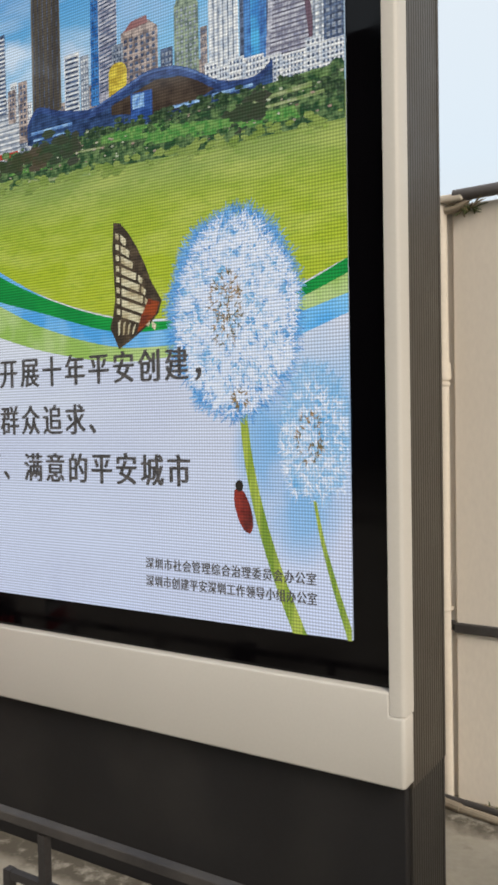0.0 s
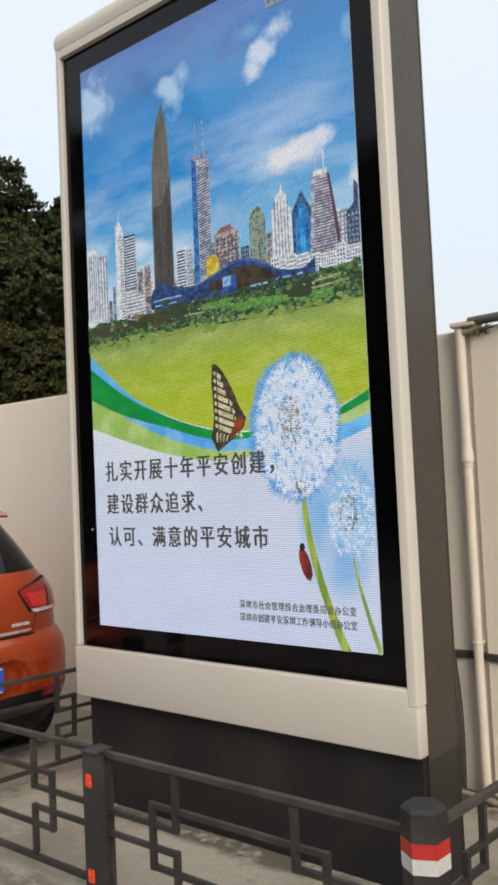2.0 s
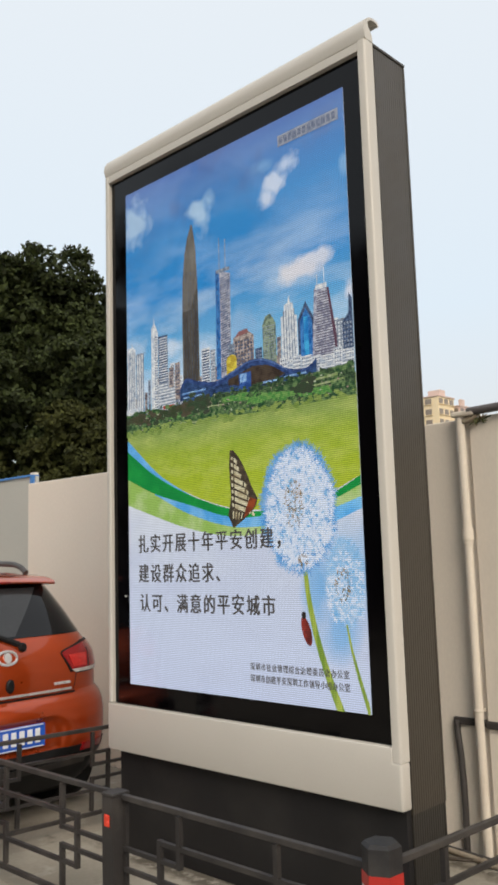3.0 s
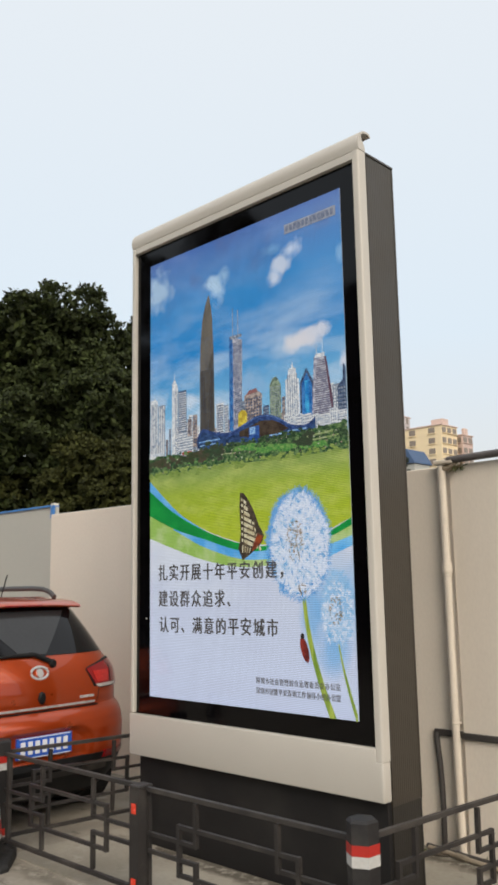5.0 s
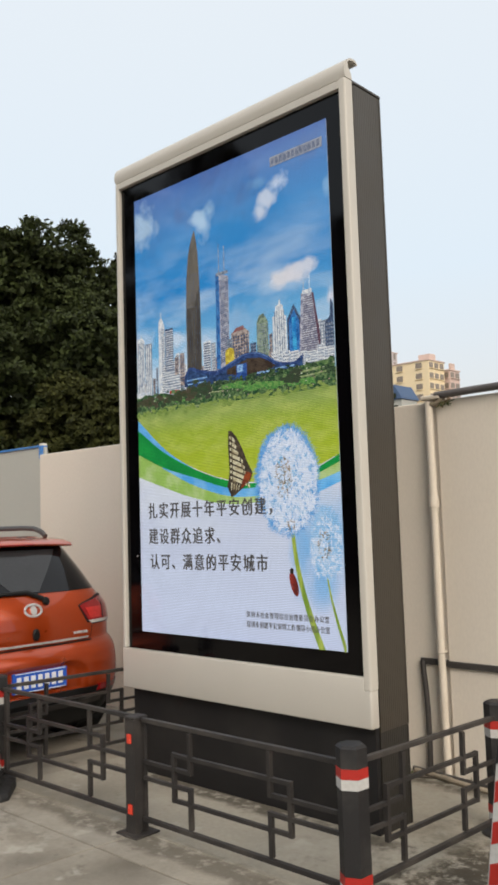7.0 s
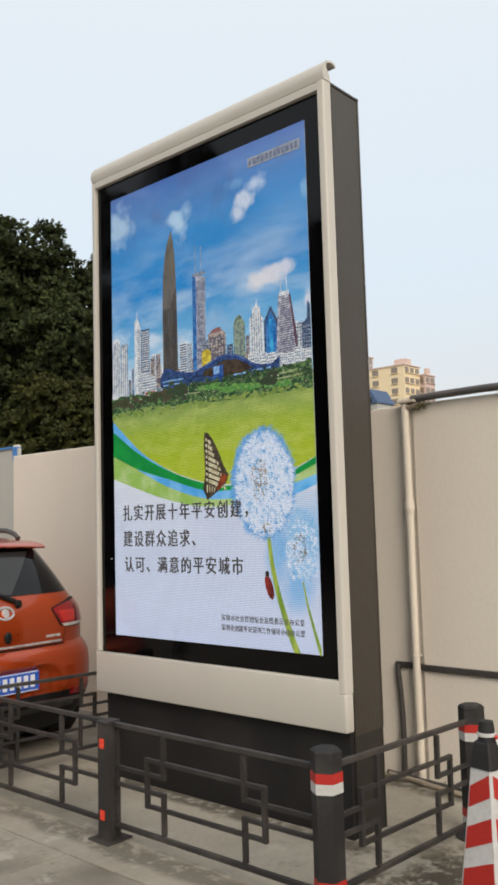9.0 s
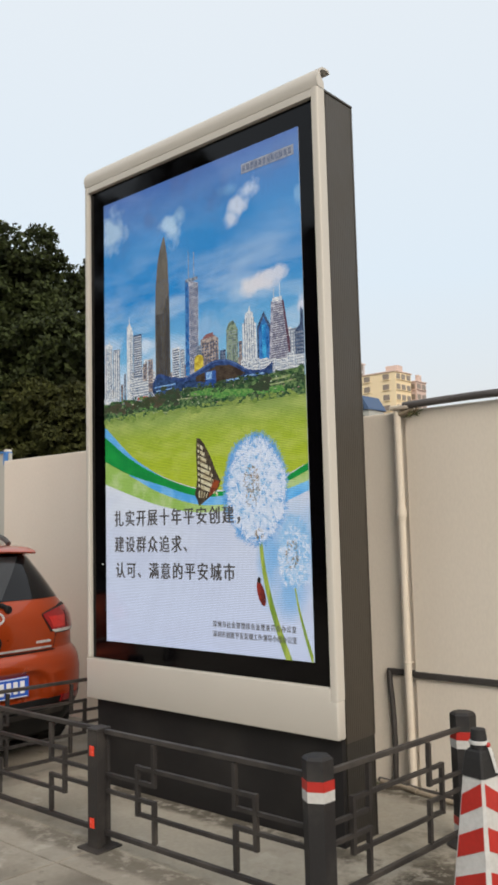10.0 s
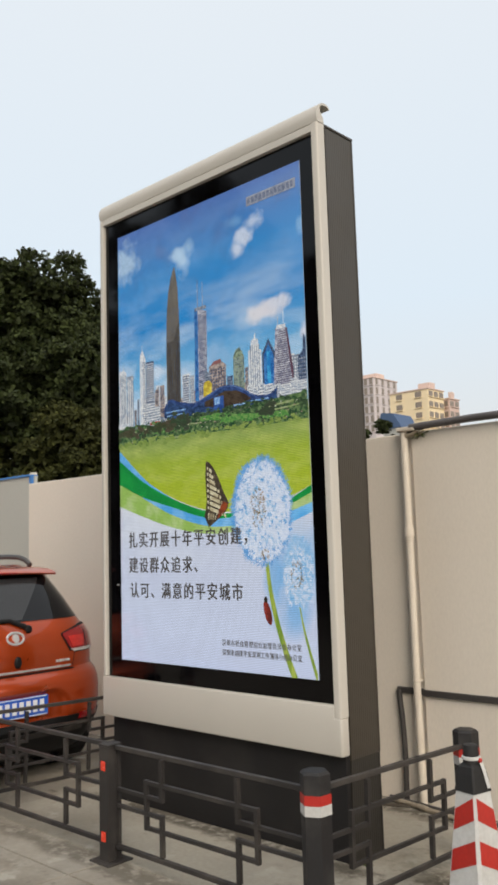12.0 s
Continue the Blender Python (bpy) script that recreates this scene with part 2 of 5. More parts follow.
# ---- mesh helpers ----
def add_box(bm, x0, x1, y0, y1, z0, z1, bevel=0.0):
    v = [bm.verts.new((x, y, z)) for x in (x0, x1) for y in (y0, y1) for z in (z0, z1)]
    faces = [bm.faces.new([v[i] for i in q]) for q in ((0, 1, 3, 2), (4, 6, 7, 5), (0, 4, 5, 1), (2, 3, 7, 6), (0, 2, 6, 4), (1, 5, 7, 3))]
    if bevel:
        bmesh.ops.bevel(bm, geom=list({e for f in faces for e in f.edges}), offset=bevel, segments=2, affect="EDGES", profile=0.5)


def box(x0, x1, y0, y1, z0, z1, bevel=0.0):
    bm = bmesh.new()
    add_box(bm, min(x0, x1), max(x0, x1), min(y0, y1), max(y0, y1), min(z0, z1), max(z0, z1), bevel)
    return bm


def loft(rings, caps=True, closed=True):
    """A skin over rings of points of equal count."""
    bm = bmesh.new()
    vs = [[bm.verts.new(p) for p in r] for r in rings]
    n = len(rings[0])
    for a, b in zip(vs, vs[1:]):
        for i in range(n if closed else n - 1):
            bm.faces.new((a[i], a[(i + 1) % n], b[(i + 1) % n], b[i]))
    if caps:
        bm.faces.new(vs[0])
        bm.faces.new(vs[-1])
    bmesh.ops.recalc_face_normals(bm, faces=bm.faces)
    return bm


def tube(points, r, sides=10, caps=True):
    """A round tube along points."""
    pts = [Vector(p) for p in points]
    rings = []
    for i, p in enumerate(pts):
        d = (pts[min(i + 1, len(pts) - 1)] - pts[max(i - 1, 0)]).normalized()
        ref = Vector((0, 0, 1)) if abs(d.z) < 0.9 else Vector((0, 1, 0))
        u = d.cross(ref).normalized()
        w = d.cross(u)
        rr = r[i] if isinstance(r, (list, tuple)) else r
        rings.append([p + rr * (math.cos(a) * u + math.sin(a) * w) for a in (2 * math.pi * k / sides for k in range(sides))])
    return loft(rings, caps)


def lathe(profile, sides=24, centre=(0, 0), turn=0.0):
    """A turned body from (radius, z) pairs."""
    return loft([[(centre[0] + r * math.cos(a), centre[1] + r * math.sin(a), z) for a in (turn + 2 * math.pi * k / sides for k in range(sides))] for r, z in profile])


def part(name, bm, material, parent=None, label="", smooth=False):
    me = bpy.data.meshes.new(name)
    bm.to_mesh(me)
    bm.free()
    me.materials.append(material)
    if smooth:
        me.shade_smooth()
        me.set_sharp_from_angle(angle=radians(35))
    ob = new(name, me)
    if parent:
        ob.parent = parent
    if label:
        tagged(ob, label)
    return ob


def thing(name, label, category, group="", kind="", at=(0, 0, 0)):
    ob = new(name)
    ob.location = at
    return tagged(ob, label, category, group, kind)


def ground_z(y):
    """The yard falls gently towards the wall."""
    return -0.05 - 0.028 * (min(max(y, -6.0), 5.0) - 1.6)


# ---- ground ----
bm = bmesh.new()
cols = (-400, -60, -12, 12, 60, 400)
rows_y = (-400, -60, -6, -2, 1.57, 5, 12, 60, 400)
gv = [[bm.verts.new((x, y, ground_z(y) - 0.012)) for x in cols] for y in rows_y]
for a, b in zip(gv, gv[1:]):
    for i in range(len(cols) - 1):
        bm.faces.new((a[i], a[i + 1], b[i + 1], b[i]))
ground = tagged(part("ground", bm, SOIL), "dirt-filled ground sheet under the concrete yard", "ground", kind="structure")

# ---- walls ----
wall_back = tagged(part("wall_back", box(-5.95, -1.04, 3.70, 3.90, -0.3, 2.41, 0.008), PLASTER), "cream plastered boundary wall behind the sign", "wall", kind="structure")
wall_side = tagged(part("wall_right", box(-1.04, 9.0, 3.675, 3.90, -0.3, 2.41, 0.008), PLASTER), "cream plastered wall section beside the drainpipe", "wall", kind="structure")

hoard = thing("hoarding", "grey-green sheet hoarding with a blue edge trim", "hoarding", kind="structure")
part("sheet", box(-12.0, -6.86, 4.36, 4.40, -0.4, 2.60), HOARD, hoard)
part("edge_trim", box(-12.0, -6.96, 4.34, 4.42, 2.60, 2.625, 0.004), BLUE_TRIM, hoard, "blue painted top trim")
part("edge_post", box(-6.96, -6.885, 4.34, 4.42, 2.46, 2.618, 0.006), BLUE_TRIM, hoard, "blue painted end post")
part("post_top", box(-6.955, -6.89, 4.345, 4.415, 2.6185, 2.645, 0.004), PVC, hoard, "pale cap on the end post")

# ---- the sign ----
SX0, SX1, SZ0, SZ1, SY = -2.675, -0.911, 0.889, 3.958, 2.398
sign = thing("led_sign", "tall cream-framed outdoor screen sign on a dark plinth", "sign")
BX0, BX1 = -2.832, -0.762


def ribbed_box(x0, x1, y0, y1, z0, z1, pitch=0.0185, depth=0.0018):
    """A cabinet whose two side faces carry fine upright ribs."""
    ring, n = [], int((y1 - y0) / pitch)
    ys = []
    for i in range(n):
        a = y0 + i * (y1 - y0) / n
        w = (y1 - y0) / n
        ys += [(a + 0.1 * w, 0), (a + 0.55 * w, 0), (a + 0.65 * w, depth), (a + 0.95 * w, depth)]
    ring = [(x1 - d, y) for y, d in ys] + [(x0 + d, y) for y, d in reversed(ys)]
    return loft([[(x, y, z) for x, y in ring] for z in (z0, z1)])


part("cabinet", ribbed_box(BX0, BX1, 2.460, 2.722, 0.462, 4.135), RIBBED, sign, "bronze-grey ribbed metal cabinet")
# same cabinet side continued; its gradual darkening downwards is one darker colour here
part("cabinet_lower", ribbed_box(BX0 + 0.003, BX1 - 0.003, 2.460, 2.720, -0.12, 0.4615), CABINET_LOW, sign, "lower part of the ribbed cabinet, coloured darker than above")
part("cabinet_lower_edge", box(BX1 - 0.014, BX1 - 0.001, 2.7205, 2.735, -0.09, 0.4605, 0.003), CABINET_LOW, sign)
part("cabinet_top", box(BX0 - 0.004, BX1 + 0.006, 2.44, 2.735, 4.137, 4.152, 0.003), RIBBED, sign)
part("cabinet_edge", box(BX1 - 0.012, BX1 + 0.002, 2.7225, 2.737, 0.462, 4.135, 0.003), RIBBED, sign)
part("plinth", box(BX0 + 0.012, BX1 - 0.010, 2.425, 2.4595, -0.1, 0.52, 0.003), DARK, sign, "dark grey steel plinth face")
# cream frame
FX0, FX1, FY, FB = -2.858, -0.745, 2.362, 2.430
nose = [(-0.790, FY), (FX1 - 0.012, FY), (FX1 - 0.007, FY + 0.002), (FX1 - 0.002, FY + 0.007), (FX1, FY + 0.013), (FX1, FB), (-0.790, FB)]
part("side_frame", loft([[(x, y, z) for x, y in nose] for z in (0.700, 4.135)]), CREAM, sign, smooth=True)
part("frame_spacer", box(-2.80, -0.775, FB + 0.001, 2.4595, 0.53, 4.12), DARK, sign, "dark gap filler behind the frame")
part("side_frame", box(FX0, -2.822, FY, FB, 0.7665, 4.135, 0.010), CREAM, sign)
part("top_frame", box(-2.8215, -0.7905, FY + 0.002, FB, 4.086, 4.134, 0.004), CREAM, sign)
outline = [(FX0, 0.497), (FX1, 0.497), (FX1, 0.698), (-0.7905, 0.698), (-0.7905, 0.766), (FX0, 0.766)]
bm = loft([[(x, y, z) for x, z in outline] for y in (FY - 0.003, FB)])
corner = [e for e in bm.edges if all(abs(v.co.x - FX1) < 1e-4 and v.co.y < 2.40 for v in e.verts)]
bmesh.ops.bevel(bm, geom=corner, offset=0.013, segments=4, affect="EDGES", profile=0.5)
bmesh.ops.bevel(bm, geom=[e for e in bm.edges if e.calc_face_angle(0) > 0.9], offset=0.008, segments=3, affect="EDGES", profile=0.5)
part("bottom_panel", bm, CREAM, sign, "cream bottom panel", smooth=True)
# rolled cap with a lip behind
cap = [(2.367, 4.138), (2.357, 4.175), (2.362, 4.212), (2.382, 4.245), (2.412, 4.266), (2.447, 4.274), (2.480, 4.268), (2.492, 4.250)]
inner = [(2.484, 4.246), (2.475, 4.256), (2.446, 4.260), (2.417, 4.253), (2.394, 4.236), (2.400, 4.205), (2.425, 4.175), (2.430, 4.138)]
part("cap", loft([[(x, y, z) for y, z in cap + inner] for x in (FX0 - 0.002, FX1 + 0.002)]), CREAM, sign, "rolled cream cap", smooth=True)
part("black_border", box(-2.821, -0.7908, 2.392, 2.428, 0.767, 4.085), GLASS_BLACK, sign, "glossy black glass border")
part("latch", box(-2.716, -2.706, 2.387, 2.393, 1.400, 1.410, 0.002), SILVER, sign)


# ---- the lit screen and its picture ----
def lin(r, g, b):
    return tuple((c / 255) ** 2.2 for c in (r, g, b))


def lit_nodes(m):
    """A glossy dark pane that gives off light in fine rows of lamps; returns nodes, links and the node to feed with colour."""
    m.use_nodes = True
    n, l = m.node_tree.nodes, m.node_tree.links
    bsdf = n["Principled BSDF"]
    bsdf.inputs["Base Color"].default_value = (0.01, 0.01, 0.012, 1)
    bsdf.inputs["Roughness"].default_value = 0.07
    bsdf.inputs["Specular IOR Level"].default_value = 0.45
    bsdf.inputs["Emission Strength"].default_value = 0.82
    co, sep = n.new("ShaderNodeTexCoord"), n.new("ShaderNodeSeparateXYZ")
    l.new(co.outputs["Object"], sep.inputs["Vector"])
    rows = []
    for axis, pitch, amp in (("Z", 0.0100, 0.29), ("X", 0.0100, 0.18)):
        mul, sn, rg = n.new("ShaderNodeMath"), n.new("ShaderNodeMath"), n.new("ShaderNodeMath")
        mul.operation, sn.operation, rg.operation = "MULTIPLY", "SINE", "MULTIPLY_ADD"
        mul.inputs[1].default_value = 2 * math.pi / pitch
        l.new(sep.outputs[axis], mul.inputs[0])
        l.new(mul.outputs["Value"], sn.inputs[0])
        l.new(sn.outputs["Value"], rg.inputs[0])
        rg.inputs[1].default_value, rg.inputs[2].default_value = amp, 1.0
        rows.append(rg)
    both = n.new("ShaderNodeMath")
    both.operation = "MULTIPLY"
    l.new(rows[0].outputs["Value"], both.inputs[0])
    l.new(rows[1].outputs["Value"], both.inputs[1])
    sc = n.new("ShaderNodeVectorMath")
    sc.operation = "SCALE"
    l.new(both.outputs["Value"], sc.inputs["Scale"])
    l.new(sc.outputs["Vector"], bsdf.inputs["Emission Color"])
    return n, l, co, sep, sc


def mix_in(n, l, fac, a, b):
    mx = n.new("ShaderNodeMix")
    mx.data_type = "RGBA"
    l.new(fac, mx.inputs["Factor"])
    for sock, v in (("A", a), ("B", b)):
        if isinstance(v, tuple):
            mx.inputs[sock].default_value = (*v, 1)
        else:
            l.new(v, mx.inputs[sock])
    return mx.outputs["Result"]


def ramp_of(n, l, value, stops):
    rp = n.new("ShaderNodeValToRGB")
    el = rp.color_ramp.elements
    while len(el) < len(stops):
        el.new(0.5)
    for e, (p, c) in zip(el, stops):
        e.position, e.color = p, (*c, 1)
    l.new(value, rp.inputs["Fac"])
    return rp.outputs["Color"]


def noise_of(n, l, co, scale, detail=5, stretch=(1, 1, 1), turn=0.0):
    mp, nz = n.new("ShaderNodeMapping"), n.new("ShaderNodeTexNoise")
    mp.inputs["Scale"].default_value = stretch
    mp.inputs["Rotation"].default_value = (0, radians(turn), 0)
    l.new(co.outputs["Object"], mp.inputs["Vector"])
    l.new(mp.outputs["Vector"], nz.inputs["Vector"])
    nz.inputs["Scale"].default_value, nz.inputs["Detail"].default_value = scale, detail
    return nz.outputs["Fac"]


def range_of(n, l, value, a, b, c, d):
    r = n.new("ShaderNodeMapRange")
    for k, v in zip(("From Min", "From Max", "To Min", "To Max"), (a, b, c, d)):
        r.inputs[k].default_value = v
    l.new(value, r.inputs["Value"])
    return r.outputs["Result"]


def lit(name, rgb, rgb2=None, scale=20, lo=0.42, hi=0.6, island=False, detail=4, stretch=(1, 1, 1)):
    """A lit colour, speckled towards a second one, or picked between the two piece by piece."""
    m = bpy.data.materials.new(name)
    n, l, co, sep, sc = lit_nodes(m)
    if rgb2 and island:
        geo = n.new("ShaderNodeNewGeometry")
        l.new(mix_in(n, l, geo.outputs["Random Per Island"], lin(*rgb), lin(*rgb2)), sc.inputs[0])
    elif rgb2:
        f = range_of(n, l, noise_of(n, l, co, scale, detail, stretch), lo, hi, 0, 1)
        l.new(mix_in(n, l, f, lin(*rgb), lin(*rgb2)), sc.inputs[0])
    else:
        sc.inputs[0].default_value = lin(*rgb)
    return m


# picture sky: blue with drifting white clouds
SKY_M = bpy.data.materials.new("lit_sky")
n, l, co, sep, sc = lit_nodes(SKY_M)
h = range_of(n, l, sep.outputs["Z"], SZ0 + 1.6, SZ1, 0, 1)
colour = ramp_of(n, l, h, [(0.0, lin(160, 204, 230)), (0.22, lin(116, 180, 222)), (0.48, lin(46, 136, 204)), (0.72, lin(60, 138, 202)), (1.0, lin(78, 112, 178))])
wisp = range_of(n, l, noise_of(n, l, co, 2.6, 7, (0.6, 1, 2.2), -28), 0.43, 0.68, 0, 0.8)
low = range_of(n, l, h, 0.34, 0.70, 1.0, 0.10)
mm = n.new("ShaderNodeMath")
mm.operation = "MULTIPLY"
l.new(wisp, mm.inputs[0])
l.new(low, mm.inputs[1])
colour = mix_in(n, l, mm.outputs["Value"], colour, lin(205, 222, 238))
murk = range_of(n, l, noise_of(n, l, co, 4.2, 6), 0.52, 0.66, 0, 0.4)
high = range_of(n, l, h, 0.62, 0.85, 0, 1)
mm = n.new("ShaderNodeMath")
mm.operation = "MULTIPLY"
l.new(murk, mm.inputs[0])
l.new(high, mm.inputs[1])
colour = mix_in(n, l, mm.outputs["Value"], colour, lin(96, 112, 158))
edge = noise_of(n, l, co, 9, 6)
for u, v, ru, rv, col in ((0.09, 2.87, 0.20, 0.19, (172, 200, 226)), (0.64, 2.77, 0.13, 0.07, (170, 200, 228)), (0.72, 2.70, 0.11, 0.13, (176, 206, 232)), (0.77, 2.79, 0.08, 0.09, (150, 186, 220)),
                          (1.22, 2.66, 0.09, 0.09, (205, 216, 234)), (1.28, 2.73, 0.10, 0.08, (205, 216, 234)), (1.36, 2.80, 0.10, 0.09, (190, 206, 230)), (1.20, 2.85, 0.12, 0.06, (110, 158, 206)),
                          (1.37, 2.20, 0.11, 0.085, (226, 224, 228)), (1.49, 2.205, 0.14, 0.075, (224, 222, 228)), (1.58, 2.235, 0.11, 0.065, (214, 218, 230)),
                          (0.42, 1.98, 0.16, 0.08, (206, 222, 238)), (0.72, 1.90, 0.10, 0.07, (196, 214, 234)), (0.10, 2.02, 0.12, 0.08, (170, 200, 228)), (1.75, 2.01, 0.05, 0.07, (220, 222, 232)), (1.0, 2.02, 0.2, 0.12, (140, 182, 220)), (1.75, 2.66, 0.05, 0.08, (120, 170, 215))):
    sub, div, ln = n.new("ShaderNodeVectorMath"), n.new("ShaderNodeVectorMath"), n.new("ShaderNodeVectorMath")
    sub.operation, div.operation, ln.operation = "SUBTRACT", "MULTIPLY", "LENGTH"
    sub.inputs[1].default_value = (SX0 + u, 0, SZ0 + v)
    div.inputs[1].default_value = (1 / ru, 0, 1 / rv)
    l.new(co.outputs["Object"], sub.inputs[0])
    l.new(sub.outputs["Vector"], div.inputs[0])
    l.new(div.outputs["Vector"], ln.inputs[0])
    ad = n.new("ShaderNodeMath")
    ad.operation = "MULTIPLY_ADD"
    l.new(edge, ad.inputs[0])
    ad.inputs[1].default_value = 1.7
    l.new(ln.outputs["Value"], ad.inputs[2])
    colour = mix_in(n, l, range_of(n, l, ad.outputs["Value"], 1.75, 1.2, 0, 0.92), colour, lin(*col))
l.new(colour, sc.inputs[0])

FIELD_M = bpy.data.materials.new("lit_field")
n, l, co, sep, sc = lit_nodes(FIELD_M)
h = range_of(n, l, sep.outputs["Z"], SZ0 + 0.95, SZ0 + 1.6, 0, 1)
colour = ramp_of(n, l, h, [(0, lin(176, 190, 58)), (0.35, lin(168, 186, 52)), (0.6, lin(158, 178, 62)), (0.76, lin(148, 168, 88)), (0.88, lin(126, 148, 84)), (1, lin(84, 112, 62))])
colour = mix_in(n, l, range_of(n, l, noise_of(n, l, co, 5, 7, (1, 1, 2.5)), 0.45, 0.72, 0, 0.45), colour, lin(200, 206, 112))
colour = mix_in(n, l, range_of(n, l, noise_of(n, l, co, 30, 5, (1, 1, 3)), 0.5, 0.75, 0, 0.4), colour, lin(104, 146, 36))
l.new(colour, sc.inputs[0])

PALE_M = bpy.data.materials.new("lit_pale")
n, l, co, sep, sc = lit_nodes(PALE_M)
h = range_of(n, l, sep.outputs["Z"], SZ0, SZ0 + 1.1, 0, 1)
colour = ramp_of(n, l, h, [(0, lin(200, 211, 238)), (0.5, lin(205, 213, 233)), (1, lin(219, 224, 232))])
colour = mix_in(n, l, range_of(n, l, noise_of(n, l, co, 1.6, 3, (1, 1, 3), 35), 0.45, 0.65, 0, 0.5), colour, lin(196, 204, 228))
# soft blue wash behind the flower stems
for u, v, ru, rv in ((1.46, 0.56, 0.10, 0.30), (1.60, 0.36, 0.13, 0.18), (1.66, 0.62, 0.20, 0.30)):
    sub, div, ln, ad = n.new("ShaderNodeVectorMath"), n.new("ShaderNodeVectorMath"), n.new("ShaderNodeVectorMath"), n.new("ShaderNodeMath")
    sub.operation, div.operation, ln.operation, ad.operation = "SUBTRACT", "MULTIPLY", "LENGTH", "MULTIPLY_ADD"
    sub.inputs[1].default_value, div.inputs[1].default_value = (SX0 + u, 0, SZ0 + v), (1 / ru, 0, 1 / rv)
    l.new(co.outputs["Object"], sub.inputs[0])
    l.new(sub.outputs["Vector"], div.inputs[0])
    l.new(div.outputs["Vector"], ln.inputs[0])
    l.new(noise_of(n, l, co, 6, 6), ad.inputs[0])
    ad.inputs[1].default_value = 0.8
    l.new(ln.outputs["Value"], ad.inputs[2])
    colour = mix_in(n, l, range_of(n, l, ad.outputs["Value"], 1.45, 0.75, 0, 0.75), colour, lin(112, 176, 228))
l.new(colour, sc.inputs[0])

screen = part("screen", box(SX0, SX1, SY - 0.008, SY + 0.03, SZ0, SZ1), PALE_M, sign, "lit screen with a city and dandelion picture")
LAYER = [0]
STEP = 0.0001


TINY = {"picture_windows": "window_grid", "picture_hairs": "seed_hair", "picture_core": "seed_core", "picture_trees": "foliage"}


def sheet(polys, material, name, parent=None, up=None, whole=False):
    """Flat pieces of the picture on the screen, as lists of (across, up) in metres from its lower left corner."""
    if up is None:
        LAYER[0] += 1
        up = LAYER[0]
    y = SY - 0.008 - STEP * up
    if name not in TINY and not whole and len(polys) > 1:
        return [sheet([p], material, name, parent, up) for p in polys][-1]
    bm = bmesh.new()
    for p in polys:
        vs = [bm.verts.new((SX0 + min(max(u, 0.0), SX1 - SX0), y, SZ0 + min(max(v, 0.0), SZ1 - SZ0))) for u, v in p]
        try:
            f = bm.faces.new(vs)
        except ValueError:
            continue
        if f.calc_area() < 1e-9:
            bm.faces.remove(f)
    if whole:
        bmesh.ops.remove_doubles(bm, verts=bm.verts, dist=1e-6)
    bmesh.ops.recalc_face_normals(bm, faces=bm.faces)
    for f in bm.faces:
        if f.normal.y > 0:
            f.normal_flip()
    ob = part(TINY.get(name, name), bm, material, parent or screen)
    return tagged(ob, kind="stuff") if name in TINY else ob


def rect(u0, u1, v0, v1):
    return [(u0, v0), (u1, v0), (u1, v1), (u0, v1)]


def curve(pts, n=40):
    """A smooth line through a few points."""
    us, vs = zip(*pts)
    out = []
    for i in range(n + 1):
        u = us[0] + (us[-1] - us[0]) * i / n
        k = max(j for j in range(len(us) - 1) if us[j] <= u + 1e-9)
        p = [pts[max(k - 1, 0)], pts[k], pts[k + 1], pts[min(k + 2, len(pts) - 1)]]
        t = (u - us[k]) / (us[k + 1] - us[k])
        m1 = (p[2][1] - p[0][1]) / max(p[2][0] - p[0][0], 1e-6) * (p[2][0] - p[1][0])
        m2 = (p[3][1] - p[1][1]) / max(p[3][0] - p[1][0], 1e-6) * (p[2][0] - p[1][0])
        v = (2 * t**3 - 3 * t**2 + 1) * p[1][1] + (t**3 - 2 * t**2 + t) * m1 + (-2 * t**3 + 3 * t**2) * p[2][1] + (t**3 - t**2) * m2
        out.append((u, v))
    return out


def band(top, bottom, material, name, n=48):
    a, b = curve(top, n), curve(bottom, n)
    return sheet([[b[i], b[i + 1], a[i + 1], a[i]] for i in range(n)], material, name, whole=True)


W, HT = SX1 - SX0, SZ1 - SZ0
rnd = random.Random(7)
FIELD_LOW = [(0, 1.465), (0.28, 1.235), (0.55, 1.10), (0.9, 0.995), (1.15, 0.975), (1.45, 0.99), (W, 1.10)]
sheet([rect(0, W, 1.55, HT)], SKY_M, "picture_sky")
band([(0, 1.62), (W / 2, 1.60), (W, 1.60)], FIELD_LOW, FIELD_M, "picture_field")
band([(0, 1.225), (0.25, 1.125), (0.55, 1.04), (0.9, 0.95), (1.2, 0.95), (1.55, 1.0), (W, 1.06)], [(0, 1.065), (0.25, 0.985), (0.55, 0.90), (0.9, 0.845), (1.2, 0.86), (1.55, 0.93), (W, 0.998)], lit("lit_light_green", (150, 186, 92), (184, 206, 140), 6), "picture_stripe")
band([(0, 1.465), (0.28, 1.240), (0.45, 1.145), (0.6, 1.075)], [(0, 1.39), (0.25, 1.226), (0.45, 1.13), (0.6, 1.07)], lit("lit_blue", (92, 168, 228), (120, 186, 236), 6), "picture_stripe")
band([(0.25, 1.125), (0.55, 1.04), (0.9, 0.95), (1.2, 0.95), (1.3, 0.96)], [(0.25, 1.115), (0.55, 0.985), (0.9, 0.895), (1.2, 0.89), (1.3, 0.90)], lit("lit_blue_low", (84, 164, 226), (130, 190, 236), 6), "picture_stripe")
